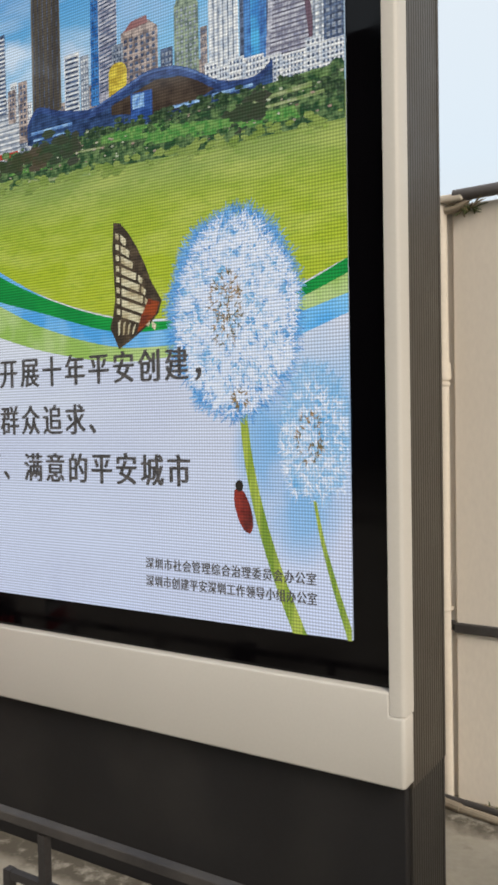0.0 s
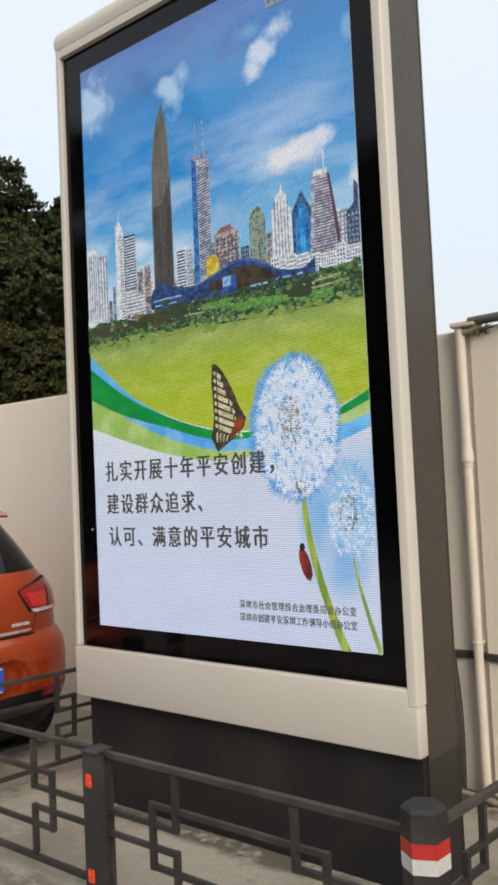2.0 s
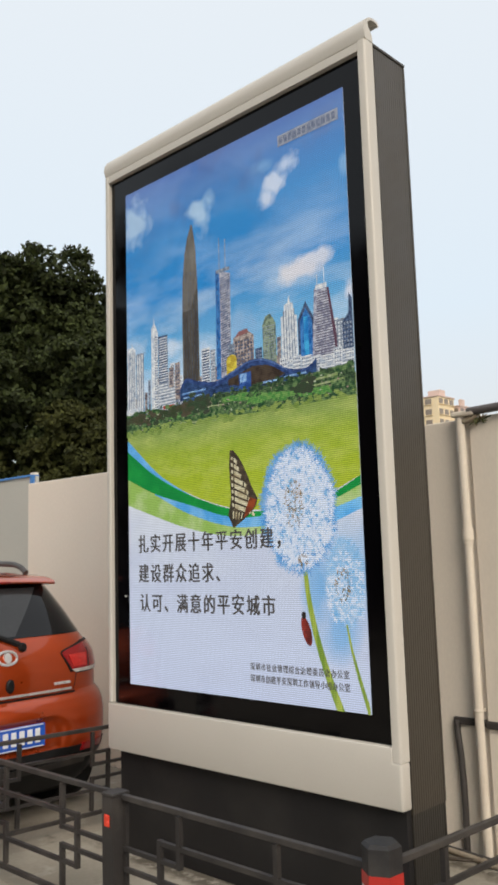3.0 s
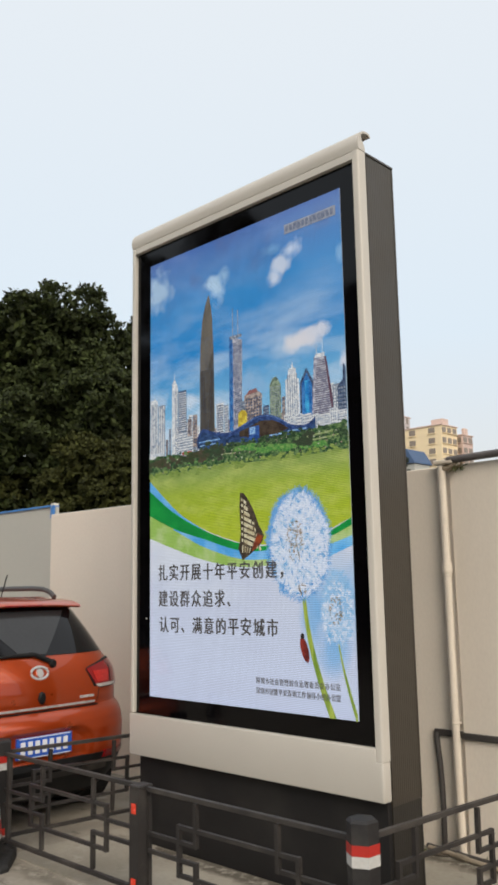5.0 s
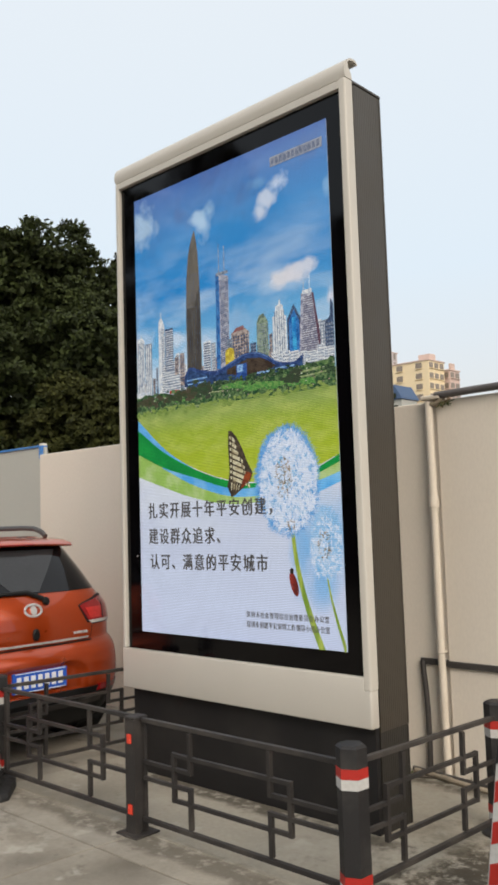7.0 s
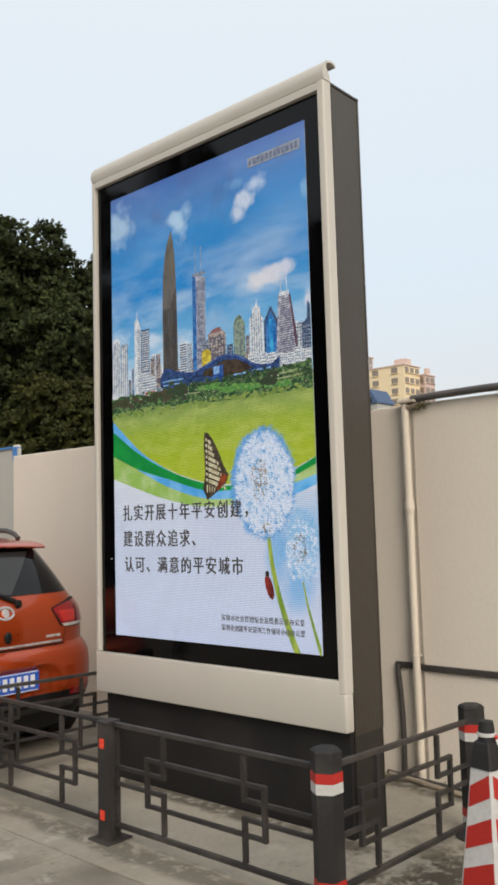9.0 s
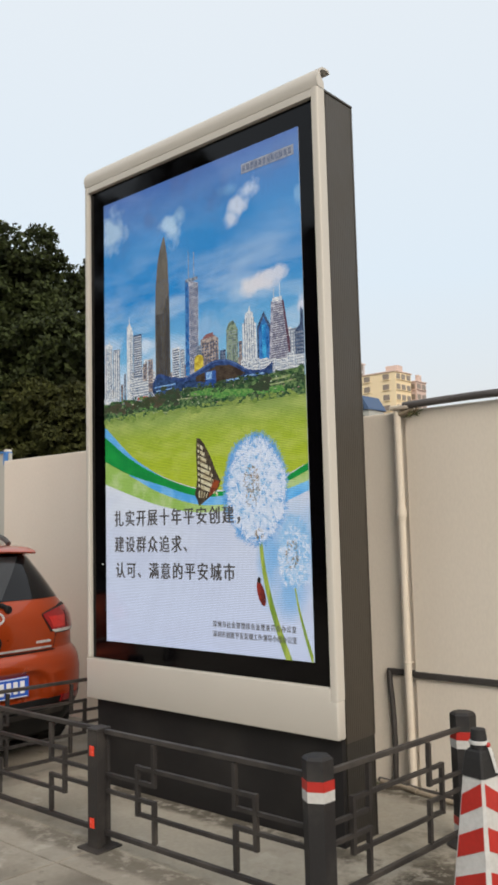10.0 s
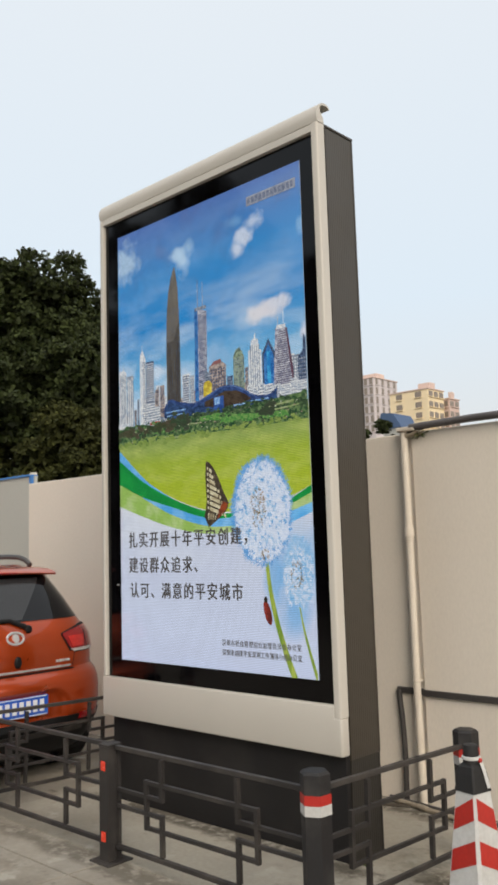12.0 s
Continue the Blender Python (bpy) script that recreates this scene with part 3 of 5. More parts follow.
band([(1.4, 0.93), (1.55, 0.945), (W, 1.00)], [(1.4, 0.85), (1.55, 0.875), (W, 0.944)], lit("lit_blue_side", (92, 172, 232), (130, 196, 240), 6), "picture_stripe")
band([(0, 1.395), (0.25, 1.232), (0.55, 1.095), (0.9, 0.990), (1.15, 0.967), (1.45, 0.985), (1.61, 1.035), (W, 1.10)], [(0, 1.222), (0.25, 1.12), (0.55, 1.036), (0.9, 0.946), (1.2, 0.945), (1.45, 0.96), (1.61, 1.0), (W, 1.057)], lit("lit_deep_green", (22, 134, 62), (30, 150, 66), 5), "picture_stripe")


def stripes(u0, u1, v0, v1, nu, nv, fu=0.55, fv=0.55, lean=0.0):
    out = []
    for i in range(nu):
        for j in range(nv):
            a, b = u0 + (u1 - u0) * (i + 0.5 - fu / 2) / nu, u0 + (u1 - u0) * (i + 0.5 + fu / 2) / nu
            c, d = v0 + (v1 - v0) * (j + 0.5 - fv / 2) / nv, v0 + (v1 - v0) * (j + 0.5 + fv / 2) / nv
            out.append([(a, c), (b, c + lean), (b, d + lean), (a, d)])
    return out


M_WHITE = lit("lit_white_block", (232, 232, 228), (172, 184, 200), 55, 0.4, 0.66, detail=8)
M_GREY = lit("lit_grey_block", (160, 168, 178), (96, 108, 126), 55, 0.4, 0.66, detail=8)
M_DIM = lit("lit_dim_glass", (84, 102, 132), (44, 56, 80), 60, detail=8)
M_NAVY = lit("lit_navy", (58, 84, 128), (34, 50, 80), 36, 0.4, 0.66, detail=8)
M_TOWER = lit("lit_tower", (112, 106, 96), (96, 91, 83), 9, stretch=(4, 1, 0.6), detail=8)
M_TOWER_D = lit("lit_tower_shade", (86, 80, 70), (70, 66, 60), 9, stretch=(4, 1, 0.6), detail=8)
M_BLUE = lit("lit_tower_blue", (70, 132, 196), (34, 88, 154), 36, detail=8)
M_LAV = lit("lit_lavender", (192, 192, 200), (128, 130, 150), 45, detail=8)
M_BROWN = lit("lit_brown_block", (182, 166, 156), (108, 98, 98), 50, detail=8)
M_GREEN_B = lit("lit_green_block", (146, 162, 134), (88, 104, 94), 50, detail=8)
M_YELLOW = lit("lit_yellow", (226, 206, 80), (180, 156, 56), 30)
M_TREE = lit("lit_trees", (46, 76, 50), (112, 138, 88), 46, 0.42, 0.66, detail=9)
M_TREE_D = lit("lit_trees_dark", (46, 64, 48), (88, 110, 74), 60, 0.44, 0.68, detail=9)
M_LAWN = lit("lit_lawn", (74, 132, 64), (116, 156, 84), 50, detail=8)

city = []
# low blocks between the towers
low_a, low_b, low_c, low_w = [], [], [], []
u = 0.02
while u < W - 0.02:
    w, t = rnd.uniform(0.022, 0.055), rnd.uniform(1.70, 1.90)
    rnd.choice((low_a, low_b, low_c)).append(rect(u, u + w, 1.58, t))
    low_w += stripes(u + 0.004, u + w - 0.004, 1.6, t - 0.005, 3, int((t - 1.6) / 0.022), 0.55, 0.5)
    u += w + rnd.uniform(-0.01, 0.02)
sheet(low_a, M_GREY, "picture_block")
sheet(low_b, M_WHITE, "picture_block", up=LAYER[0])
sheet(low_c, M_BROWN, "picture_block", up=LAYER[0])
sheet(low_w, M_DIM, "picture_windows")


def block(outline, m, windows, wm, name="picture_building"):
    sheet([outline], m, name)
    if windows:
        sheet(windows, wm, "picture_windows")


block([(0.004, 1.6), (0.085, 1.6), (0.085, 2.03), (0.06, 2.05), (0.05, 2.08), (0.045, 2.05), (0.004, 2.05)], M_WHITE, stripes(0.012, 0.082, 1.6, 2.02, 4, 1, 0.5, 1) + [], M_GREY)
block(rect(0.09, 0.165, 1.6, 2.0), M_GREY, stripes(0.095, 0.16, 1.6, 1.99, 3, 1, 0.5, 1), M_WHITE)
block([(0.236, 1.6), (0.300, 1.6), (0.302, 2.10), (0.27, 2.16), (0.267, 2.21), (0.262, 2.16), (0.24, 2.13)], M_WHITE, stripes(0.268, 0.30, 1.6, 2.08, 2, 30, 0.6, 0.5), M_DIM)
block(rect(0.306, 0.39, 1.66, 2.07), M_DIM, stripes(0.31, 0.388, 1.66, 2.06, 1, 26, 1, 0.45), M_WHITE)
block(rect(0.30, 0.46, 1.60, 1.78), M_GREY, stripes(0.305, 0.455, 1.61, 1.775, 1, 9, 1, 0.5), M_WHITE)
block(rect(0.40, 0.44, 1.74, 1.86), M_BROWN, stripes(0.405, 0.435, 1.75, 1.85, 2, 6), M_DIM)
block(rect(0.455, 0.50, 1.66, 1.88), M_BROWN, stripes(0.46, 0.495, 1.68, 1.87, 2, 9), M_DIM)
# rounded tall tower
left = [(0.527, 1.74), (0.527, 2.1), (0.535, 2.35), (0.556, 2.52), (0.585, 2.62), (0.618, 2.69)]
right = [(0.669, 1.74), (0.668, 2.1), (0.662, 2.35), (0.654, 2.52), (0.640, 2.62), (0.624, 2.69)]
sheet([[left[i], right[i], right[i + 1], left[i + 1]] for i in range(5)], M_TOWER, "picture_tower", whole=True)
sheet([rect(0.535, 0.665, 1.74, 2.17), [(0.60, 2.17), (0.667, 2.17), (0.664, 2.30), (0.64, 2.26)]], M_TOWER_D, "picture_tower")
sheet(stripes(0.53, 0.664, 1.75, 2.4, 6, 1, 0.12, 1), M_DIM, "picture_windows")
block(rect(0.685, 0.755, 1.70, 1.92), M_WHITE, stripes(0.69, 0.75, 1.72, 1.91, 1, 12, 1, 0.5), M_DIM)
block(rect(0.76, 0.80, 1.70, 1.90), M_GREY, stripes(0.763, 0.797, 1.71, 1.89, 3, 10), M_WHITE)
# two-faced tall tower with masts
block([(0.808, 1.72), (0.845, 1.72), (0.848, 2.34), (0.815, 2.35)], M_BLUE, stripes(0.815, 0.842, 1.74, 2.33, 2, 40, 0.5, 0.4), M_DIM)
block([(0.846, 1.72), (0.925, 1.74), (0.933, 2.31), (0.849, 2.34)], M_LAV, stripes(0.85, 0.928, 1.75, 2.30, 1, 40, 1, 0.42, 0.012), M_DIM)
sheet([rect(0.846, 0.852, 2.3, 2.54), rect(0.894, 0.900, 2.3, 2.52), rect(0.82, 0.93, 2.33, 2.352)], M_GREY, "picture_mast")
block([(0.945, 1.74), (1.10, 1.72), (1.10, 1.92), (1.06, 1.95), (0.97, 1.94), (0.945, 1.93)], M_BROWN, stripes(0.952, 1.094, 1.75, 1.91, 6, 8), M_DIM)
sheet([[(0.955, 1.93), (1.06, 1.94), (1.055, 1.965), (0.99, 1.96)]], lit("lit_red_roof", (142, 98, 96)), "picture_roof")
block(rect(0.905, 0.955, 1.72, 1.90), M_GREY, stripes(0.91, 0.95, 1.73, 1.89, 3, 9), M_DIM)
block(rect(1.11, 1.16, 1.70, 1.84), M_DIM, stripes(1.113, 1.157, 1.71, 1.83, 3, 6), M_GREY)
block([(1.166, 1.7), (1.262, 1.7), (1.262, 1.95), (1.245, 1.98), (1.225, 2.01), (1.19, 2.0), (1.168, 1.96)], M_GREEN_B, stripes(1.172, 1.257, 1.72, 1.95, 5, 14, 0.5, 0.5), M_GREY)
block([(1.30, 1.66), (1.41, 1.66), (1.41, 1.96), (1.39, 1.97), (1.385, 2.03), (1.365, 2.04), (1.36, 2.08), (1.35, 2.04), (1.325, 2.03), (1.32, 1.98), (1.30, 1.97)], M_WHITE, stripes(1.31, 1.40, 1.70, 2.0, 5, 1, 0.35, 1), M_GREY)
block([(1.415, 1.68), (1.525, 1.68), (1.525, 1.92), (1.47, 2.02), (1.415, 1.93)], M_DIM, [], None)
block([(1.43, 1.70), (1.51, 1.70), (1.51, 1.91), (1.47, 1.985), (1.43, 1.92)], M_BLUE, stripes(1.455, 1.485, 1.70, 1.94, 1, 1, 1, 1), lit("lit_sky_glass", (70, 170, 220), (40, 120, 190), 12))
block([(1.50, 1.64), (1.69, 1.64), (1.62, 2.06), (1.53, 2.07)], M_LAV, [[(1.512 + 0.0014 * j, 1.66 + 0.0135 * j), (1.68 - 0.0020 * j, 1.66 + 0.0135 * j), (1.68 - 0.0020 * j, 1.6655 + 0.0135 * j), (1.512 + 0.0014 * j, 1.6655 + 0.0135 * j)] for j in range(29)], lit("lit_plum", (96, 92, 108)))
sheet([[(1.665, 1.64), (1.69, 1.64), (1.624, 2.06), (1.612, 2.06)]], lit("lit_plum_side", (96, 70, 84)), "picture_building")
sheet([rect(1.55, 1.554, 2.06, 2.14), rect(1.595, 1.599, 2.06, 2.17), rect(1.54, 1.612, 2.06, 2.085)], M_WHITE, "picture_mast")
block(rect(1.665, 1.715, 1.66, 1.88), M_GREY, stripes(1.668, 1.712, 1.68, 1.87, 2, 10), M_WHITE)
block([(1.70, 1.64), (W, 1.64), (W, 1.97), (1.745, 2.0), (1.74, 1.9), (1.70, 1.86)], M_DIM, stripes(1.705, 1.76, 1.68, 1.86, 3, 8), M_GREY)
sheet([rect(0.0, 0.14, 1.62, 1.66)], M_WHITE, "picture_block")
# white low blocks with dark windows along the foot of the towers
foot = [(1.285, 1.335, 1.752), (1.335, 1.372, 1.732), (1.372, 1.43, 1.745), (1.43, 1.50, 1.735), (1.50, 1.56, 1.722), (1.56, 1.64, 1.715), (1.64, 1.69, 1.742), (1.69, W, 1.722)]
sheet([rect(a, b, 1.625, t) for a, b, t in foot], M_WHITE, "picture_block")
sheet([q for a, b, t in foot for q in stripes(a + 0.003, b - 0.003, 1.64, t - 0.004, max(3, int((b - a) / 0.013)), 5, 0.5, 0.5)], M_DIM, "picture_windows")
# yellow dome and broad wave-roofed hall
sheet([[(0.89, 1.70), (0.965, 1.70)] + [(0.930 + 0.040 * math.cos(a), 1.805 + 0.036 * math.sin(a)) for a in (0.2 * k for k in range(16))]], M_YELLOW, "picture_hall")
HALL = [(0.50, 1.712), (0.548, 1.766), (0.655, 1.738), (0.81, 1.713), (0.95, 1.752), (1.06, 1.783), (1.172, 1.774), (1.252, 1.740), (1.33, 1.694), (1.418, 1.675), (1.48, 1.678), (1.53, 1.712)]
band([(u, v - 0.02) for u, v in HALL], [(0.50, 1.641), (0.84, 1.61), (1.09, 1.615), (1.53, 1.625)], M_NAVY, "picture_hall")
sheet([[(0.90, 1.672), (0.965, 1.662), (1.073, 1.632), (1.21, 1.638), (1.29, 1.66), (1.329, 1.672), (1.278, 1.704), (1.185, 1.738), (1.089, 1.748), (1.004, 1.727), (0.90, 1.702)]], lit("lit_dark_hall", (58, 48, 40), (78, 66, 54), 20), "picture_hall")
band(HALL, [(u, v - (0.030 if 0.8 < u < 1.45 else 0.022)) for u, v in HALL], lit("lit_wave_roof", (60, 84, 136), (40, 57, 98), 26, detail=8), "picture_hall_roof", 60)
band([(u, v - 0.003) for u, v in HALL[3:9]], [(u, v - 0.011) for u, v in HALL[3:9]], lit("lit_roof_edge", (92, 120, 172), (70, 96, 148), 26), "picture_hall_roof", 40)
sheet([rect(0.985, 1.075, 1.632, 1.722)], lit("lit_hall_blue", (62, 100, 168), (40, 70, 130), 30), "picture_hall")
sheet([rect(0.992, 1.042, 1.672, 1.718), rect(1.14, 1.30, 1.640, 1.650), rect(1.31, 1.46, 1.645, 1.654), rect(0.52, 0.72, 1.675, 1.685), rect(0.53, 0.70, 1.652, 1.659)], lit("lit_pale_blue", (160, 198, 232), (96, 140, 200), 40), "picture_hall")
sheet([rect(0.35, 0.45, 1.615, 1.635)], lit("lit_brick_red", (176, 66, 50)), "picture_block")


def tufts(u0, u1, vmid, spread, count, size, seed):
    r = random.Random(seed)
    out = []
    for _ in range(count):
        cu, cv, s = r.uniform(u0, u1), vmid + r.gauss(0, spread), size * r.uniform(0.5, 1.5)
        k = r.randint(5, 7)
        out.append([(cu + s * 1.5 * math.cos(6.283 * i / k) * r.uniform(0.7, 1.2), cv + s * 0.8 * math.sin(6.283 * i / k) * r.uniform(0.7, 1.2)) for i in range(k)])
    return out


band([(0, 1.625), (0.3, 1.60), (0.6, 1.625), (0.9, 1.61), (1.2, 1.62), (1.5, 1.64), (W, 1.65)], [(0, 1.52), (0.4, 1.535), (0.9, 1.50), (1.3, 1.49), (W, 1.49)], M_TREE, "picture_tree_line")
sheet(tufts(0, W, 1.60, 0.018, 170, 0.016, 1), M_TREE, "picture_trees", up=LAYER[0] + 1)
sheet(tufts(0, W, 1.585, 0.022, 140, 0.012, 2), M_TREE_D, "picture_trees", up=LAYER[0] + 2)
sheet(tufts(0, W, 1.53, 0.016, 150, 0.012, 3), M_TREE, "picture_trees", up=LAYER[0] + 3)
sheet([[(0.85, 1.585), (1.15, 1.56), (1.17, 1.60), (1.0, 1.615), (0.86, 1.61)], [(0.4, 1.55), (0.6, 1.545), (0.58, 1.56), (0.42, 1.565)], [(1.3, 1.53), (1.62, 1.52), (1.6, 1.56), (1.32, 1.56)]], M_LAWN, "picture_lawn", up=LAYER[0] + 4)
sheet([[(0.5, 1.505), (0.8, 1.49), (0.8, 1.495), (0.5, 1.52)], [(1.38, 1.59), (1.66, 1.60), (1.66, 1.615), (1.38, 1.60)], [(1.45, 1.565), (1.7, 1.575), (1.7, 1.585), (1.45, 1.575)], [(0.72, 1.575), (0.85, 1.57), (0.85, 1.576), (0.72, 1.582)]], lit("lit_paths", (158, 168, 124), (120, 142, 84), 30), "picture_path", up=LAYER[0] + 5)
sheet(tufts(0.45, 1.62, 1.628, 0.010, 130, 0.010, 6), M_TREE_D, "picture_trees", up=LAYER[0] + 5)
sheet(tufts(0, W, 1.512, 0.008, 120, 0.006, 7), M_TREE, "picture_trees", up=LAYER[0] + 6)
sheet(tufts(0, W, 1.575, 0.03, 120, 0.004, 8), lit("lit_fleck", (186, 196, 168), (150, 120, 110), island=True), "picture_trees", up=LAYER[0] + 7)
LAYER[0] += 7
sheet(tufts(0, W, 1.500, 0.012, 150, 0.012, 31), lit("lit_olive", (112, 136, 66), (142, 160, 88), island=True), "picture_trees")
sheet(tufts(1.37, 1.51, 1.572, 0.022, 40, 0.016, 32) + tufts(0.54, 0.74, 1.605, 0.024, 40, 0.016, 36), lit("lit_murk", (66, 70, 58), (58, 78, 56), island=True), "picture_trees")
sheet(tufts(0.0, 0.6, 1.585, 0.020, 60, 0.018, 33), lit("lit_murk_green", (56, 72, 50), (84, 76, 62), island=True), "picture_trees")
sheet([[(1.03, 1.545), (1.37, 1.527), (1.375, 1.566), (1.20, 1.588), (1.08, 1.592)]], M_LAWN, "picture_lawn")
sheet(tufts(1.0, 1.4, 1.534, 0.007, 40, 0.009, 34) + tufts(1.04, 1.4, 1.594, 0.006, 30, 0.009, 35), M_TREE, "picture_trees")


def hairs(cu, cv, ru, rv, count, length, width, seed, inner=0.0, fan=5):
    """Tufts of fine strokes that open outwards from a centre."""
    r = random.Random(seed)
    out = []
    for _ in range(count):
        a, d = r.uniform(0, 2 * math.pi), math.sqrt(r.uniform(inner * inner, 1))
        px, py = cu + ru * d * math.cos(a), cv + rv * d * math.sin(a)
        for _ in range(fan):
            b = a + r.uniform(-1.15, 1.15)
            s = length * r.uniform(0.5, 1.2)
            w = width * r.uniform(0.6, 1.3)
            ex, ey, nx, ny = px + s * math.cos(b), py + s * math.sin(b), -w * math.sin(b), w * math.cos(b)
            out.append([(px - nx, py - ny), (ex - nx * 0.4, ey - ny * 0.4), (ex + nx * 0.4, ey + ny * 0.4), (px + nx, py + ny)])
    return out


def oval(cu, cv, ru, rv, n=48, wob=0.0, seed=0, tilt=0.0):
    r = random.Random(seed)
    out = []
    for i in range(n):
        a, k = 2 * math.pi * i / n, 1 + r.uniform(-wob, wob)
        x, y = ru * k * math.cos(a), rv * k * math.sin(a)
        out.append((cu + x * math.cos(tilt) - y * math.sin(tilt), cv + x * math.sin(tilt) + y * math.cos(tilt)))
    return out


D_BLUE = lit("lit_seed_blue", (44, 124, 200), (140, 190, 230), island=True)
D_WHITE = lit("lit_seed_white", (232, 236, 244), (200, 214, 236), island=True)
D_PALE = lit("lit_seed_pale", (120, 178, 222), (206, 218, 238), 16, 0.40, 0.58, detail=8)
D_PALE2 = lit("lit_seed_far", (108, 172, 222), (186, 208, 232), 9, 0.38, 0.62, detail=8)
D_BLUE2 = lit("lit_seed_far_hair", (120, 178, 224), (176, 206, 234), island=True)
D_DARK = lit("lit_seed_core", (70, 84, 66), (176, 140, 96), island=True)
STEM = lit("lit_stem", (116, 146, 50), (166, 182, 78), 9, stretch=(5, 1, 0.4))


def stem(pts, w0, w1, name):
    a = curve([(v, u) for u, v in pts], 24)
    out = []
    for i in range(24):
        (v0, u0), (v1, u1) = a[i], a[i + 1]
        wa, wb = w0 + (w1 - w0) * i / 24, w0 + (w1 - w0) * (i + 1) / 24
        out.append([(u0 - wa, v0), (u0 + wa, v0), (u1 + wb, v1), (u1 - wb, v1)])
    sheet(out, STEM, name, whole=True)


sheet([oval(1.655, 0.60, 0.112, 0.195, 60, 0.12, 5)], D_PALE2, "picture_flower_far")
sheet(hairs(1.655, 0.60, 0.105, 0.20, 420, 0.030, 0.0016, 12), D_BLUE2, "picture_hairs")
sheet(hairs(1.655, 0.56, 0.108, 0.18, 200, 0.026, 0.0013, 13), D_WHITE, "picture_hairs")
sheet(hairs(1.636, 0.59, 0.042, 0.075, 44, 0.016, 0.0018, 14, fan=3), D_DARK, "picture_core")
stem([(1.764, 0.0), (1.716, 0.141), (1.675, 0.28), (1.650, 0.40)], 0.013, 0.005, "picture_stem")
stem([(1.594, 0.0), (1.537, 0.13), (1.470, 0.318), (1.424, 0.512), (1.402, 0.70)], 0.024, 0.013, "picture_stem")
sheet([oval(1.372, 0.972, 0.228, 0.308, 90, 0.06, 8)], D_PALE, "picture_flower")
sheet(hairs(1.372, 0.972, 0.232, 0.310, 460, 0.042, 0.0019, 21, inner=0.82), D_BLUE, "picture_hairs")
sheet(hairs(1.37, 0.985, 0.22, 0.31, 240, 0.030, 0.0017, 22, inner=0.2), D_BLUE, "picture_hairs")
sheet(hairs(1.378, 0.965, 0.215, 0.295, 900, 0.032, 0.0017, 23), D_WHITE, "picture_hairs")
sheet(hairs(1.350, 0.985, 0.060, 0.115, 90, 0.017, 0.0018, 24, fan=3), D_DARK, "picture_core")
sheet(hairs(1.395, 0.70, 0.025, 0.03, 14, 0.02, 0.0022, 25, fan=3), D_DARK, "picture_core")
# plain brown, cream and red accent shapes
sheet([[(0.900, 1.312), (0.929, 1.307), (0.965, 1.270), (1.0, 1.219), (1.032, 1.160), (1.058, 1.10), (1.100, 1.035), (1.085, 0.995), (1.05, 0.962), (0.982, 0.922), (0.914, 0.885), (0.895, 0.925), (0.876, 0.958), (0.890, 1.0), (0.901, 1.057), (0.897, 1.13), (0.893, 1.22)]], lit("lit_umber", (64, 56, 46), (88, 76, 60), 30), "picture_accent")
CREAM_CELL = lit("lit_cream_patch", (214, 206, 172), (176, 162, 126), 30)
cells = []
for k in range(8):
    v = 1.275 - 0.036 * k
    far = 0.955 + 0.0135 * k
    cells.append([(0.908, v), (0.922, v - 0.004), (0.922, v - 0.022), (0.908, v - 0.018)])
    cells.append([(0.930, v - 0.006), (far, v - 0.026 - 0.003 * k), (far - 0.004, v - 0.048 - 0.003 * k), (0.930, v - 0.030)])
    if k > 2:
        cells.append([(far + 0.008, v - 0.030 - 0.003 * k), (far + 0.026, v - 0.046 - 0.003 * k), (far + 0.020, v - 0.062 - 0.003 * k), (far + 0.006, v - 0.050 - 0.003 * k)])
sheet(cells, CREAM_CELL, "picture_accent")
sheet([[(0.912 + 0.022 * k, 0.975 - 0.006 * k), (0.924 + 0.022 * k, 0.985 - 0.006 * k), (0.918 + 0.020 * k, 0.935), (0.912 + 0.020 * k, 0.932)] for k in range(4)], CREAM_CELL, "picture_accent")
sheet([[(1.090, 1.03), (1.075, 0.995), (1.04, 0.965), (0.995, 0.938), (1.01, 0.985), (1.045, 1.045)]], lit("lit_rust", (150, 72, 40), (110, 56, 40), 30), "picture_accent")
sheet([oval(1.402, 0.362, 0.028, 0.074, 30, 0.02, 3, 0.30)], lit("lit_dark_red", (142, 52, 42), (92, 34, 30), 18), "picture_accent")
sheet([oval(1.388, 0.438, 0.015, 0.018, 16, 0.02, 3)], lit("lit_near_black", (46, 40, 34)), "picture_accent")
# small caption panel, unreadable
sheet([rect(1.325, 1.735, 2.905, 2.968)], lit("lit_caption", (146, 150, 160), (120, 128, 146), 20), "caption_panel")
sheet([rect(1.335 + 0.0325 * i, 1.335 + 0.0325 * i + 0.024, 2.918, 2.956) for i in range(12)], lit("lit_caption_mark", (92, 100, 122), (120, 126, 144), 60), "caption_bar")

INK = lit("lit_ink", (70, 68, 66), (92, 88, 86), 40)


GLYPHS = {}


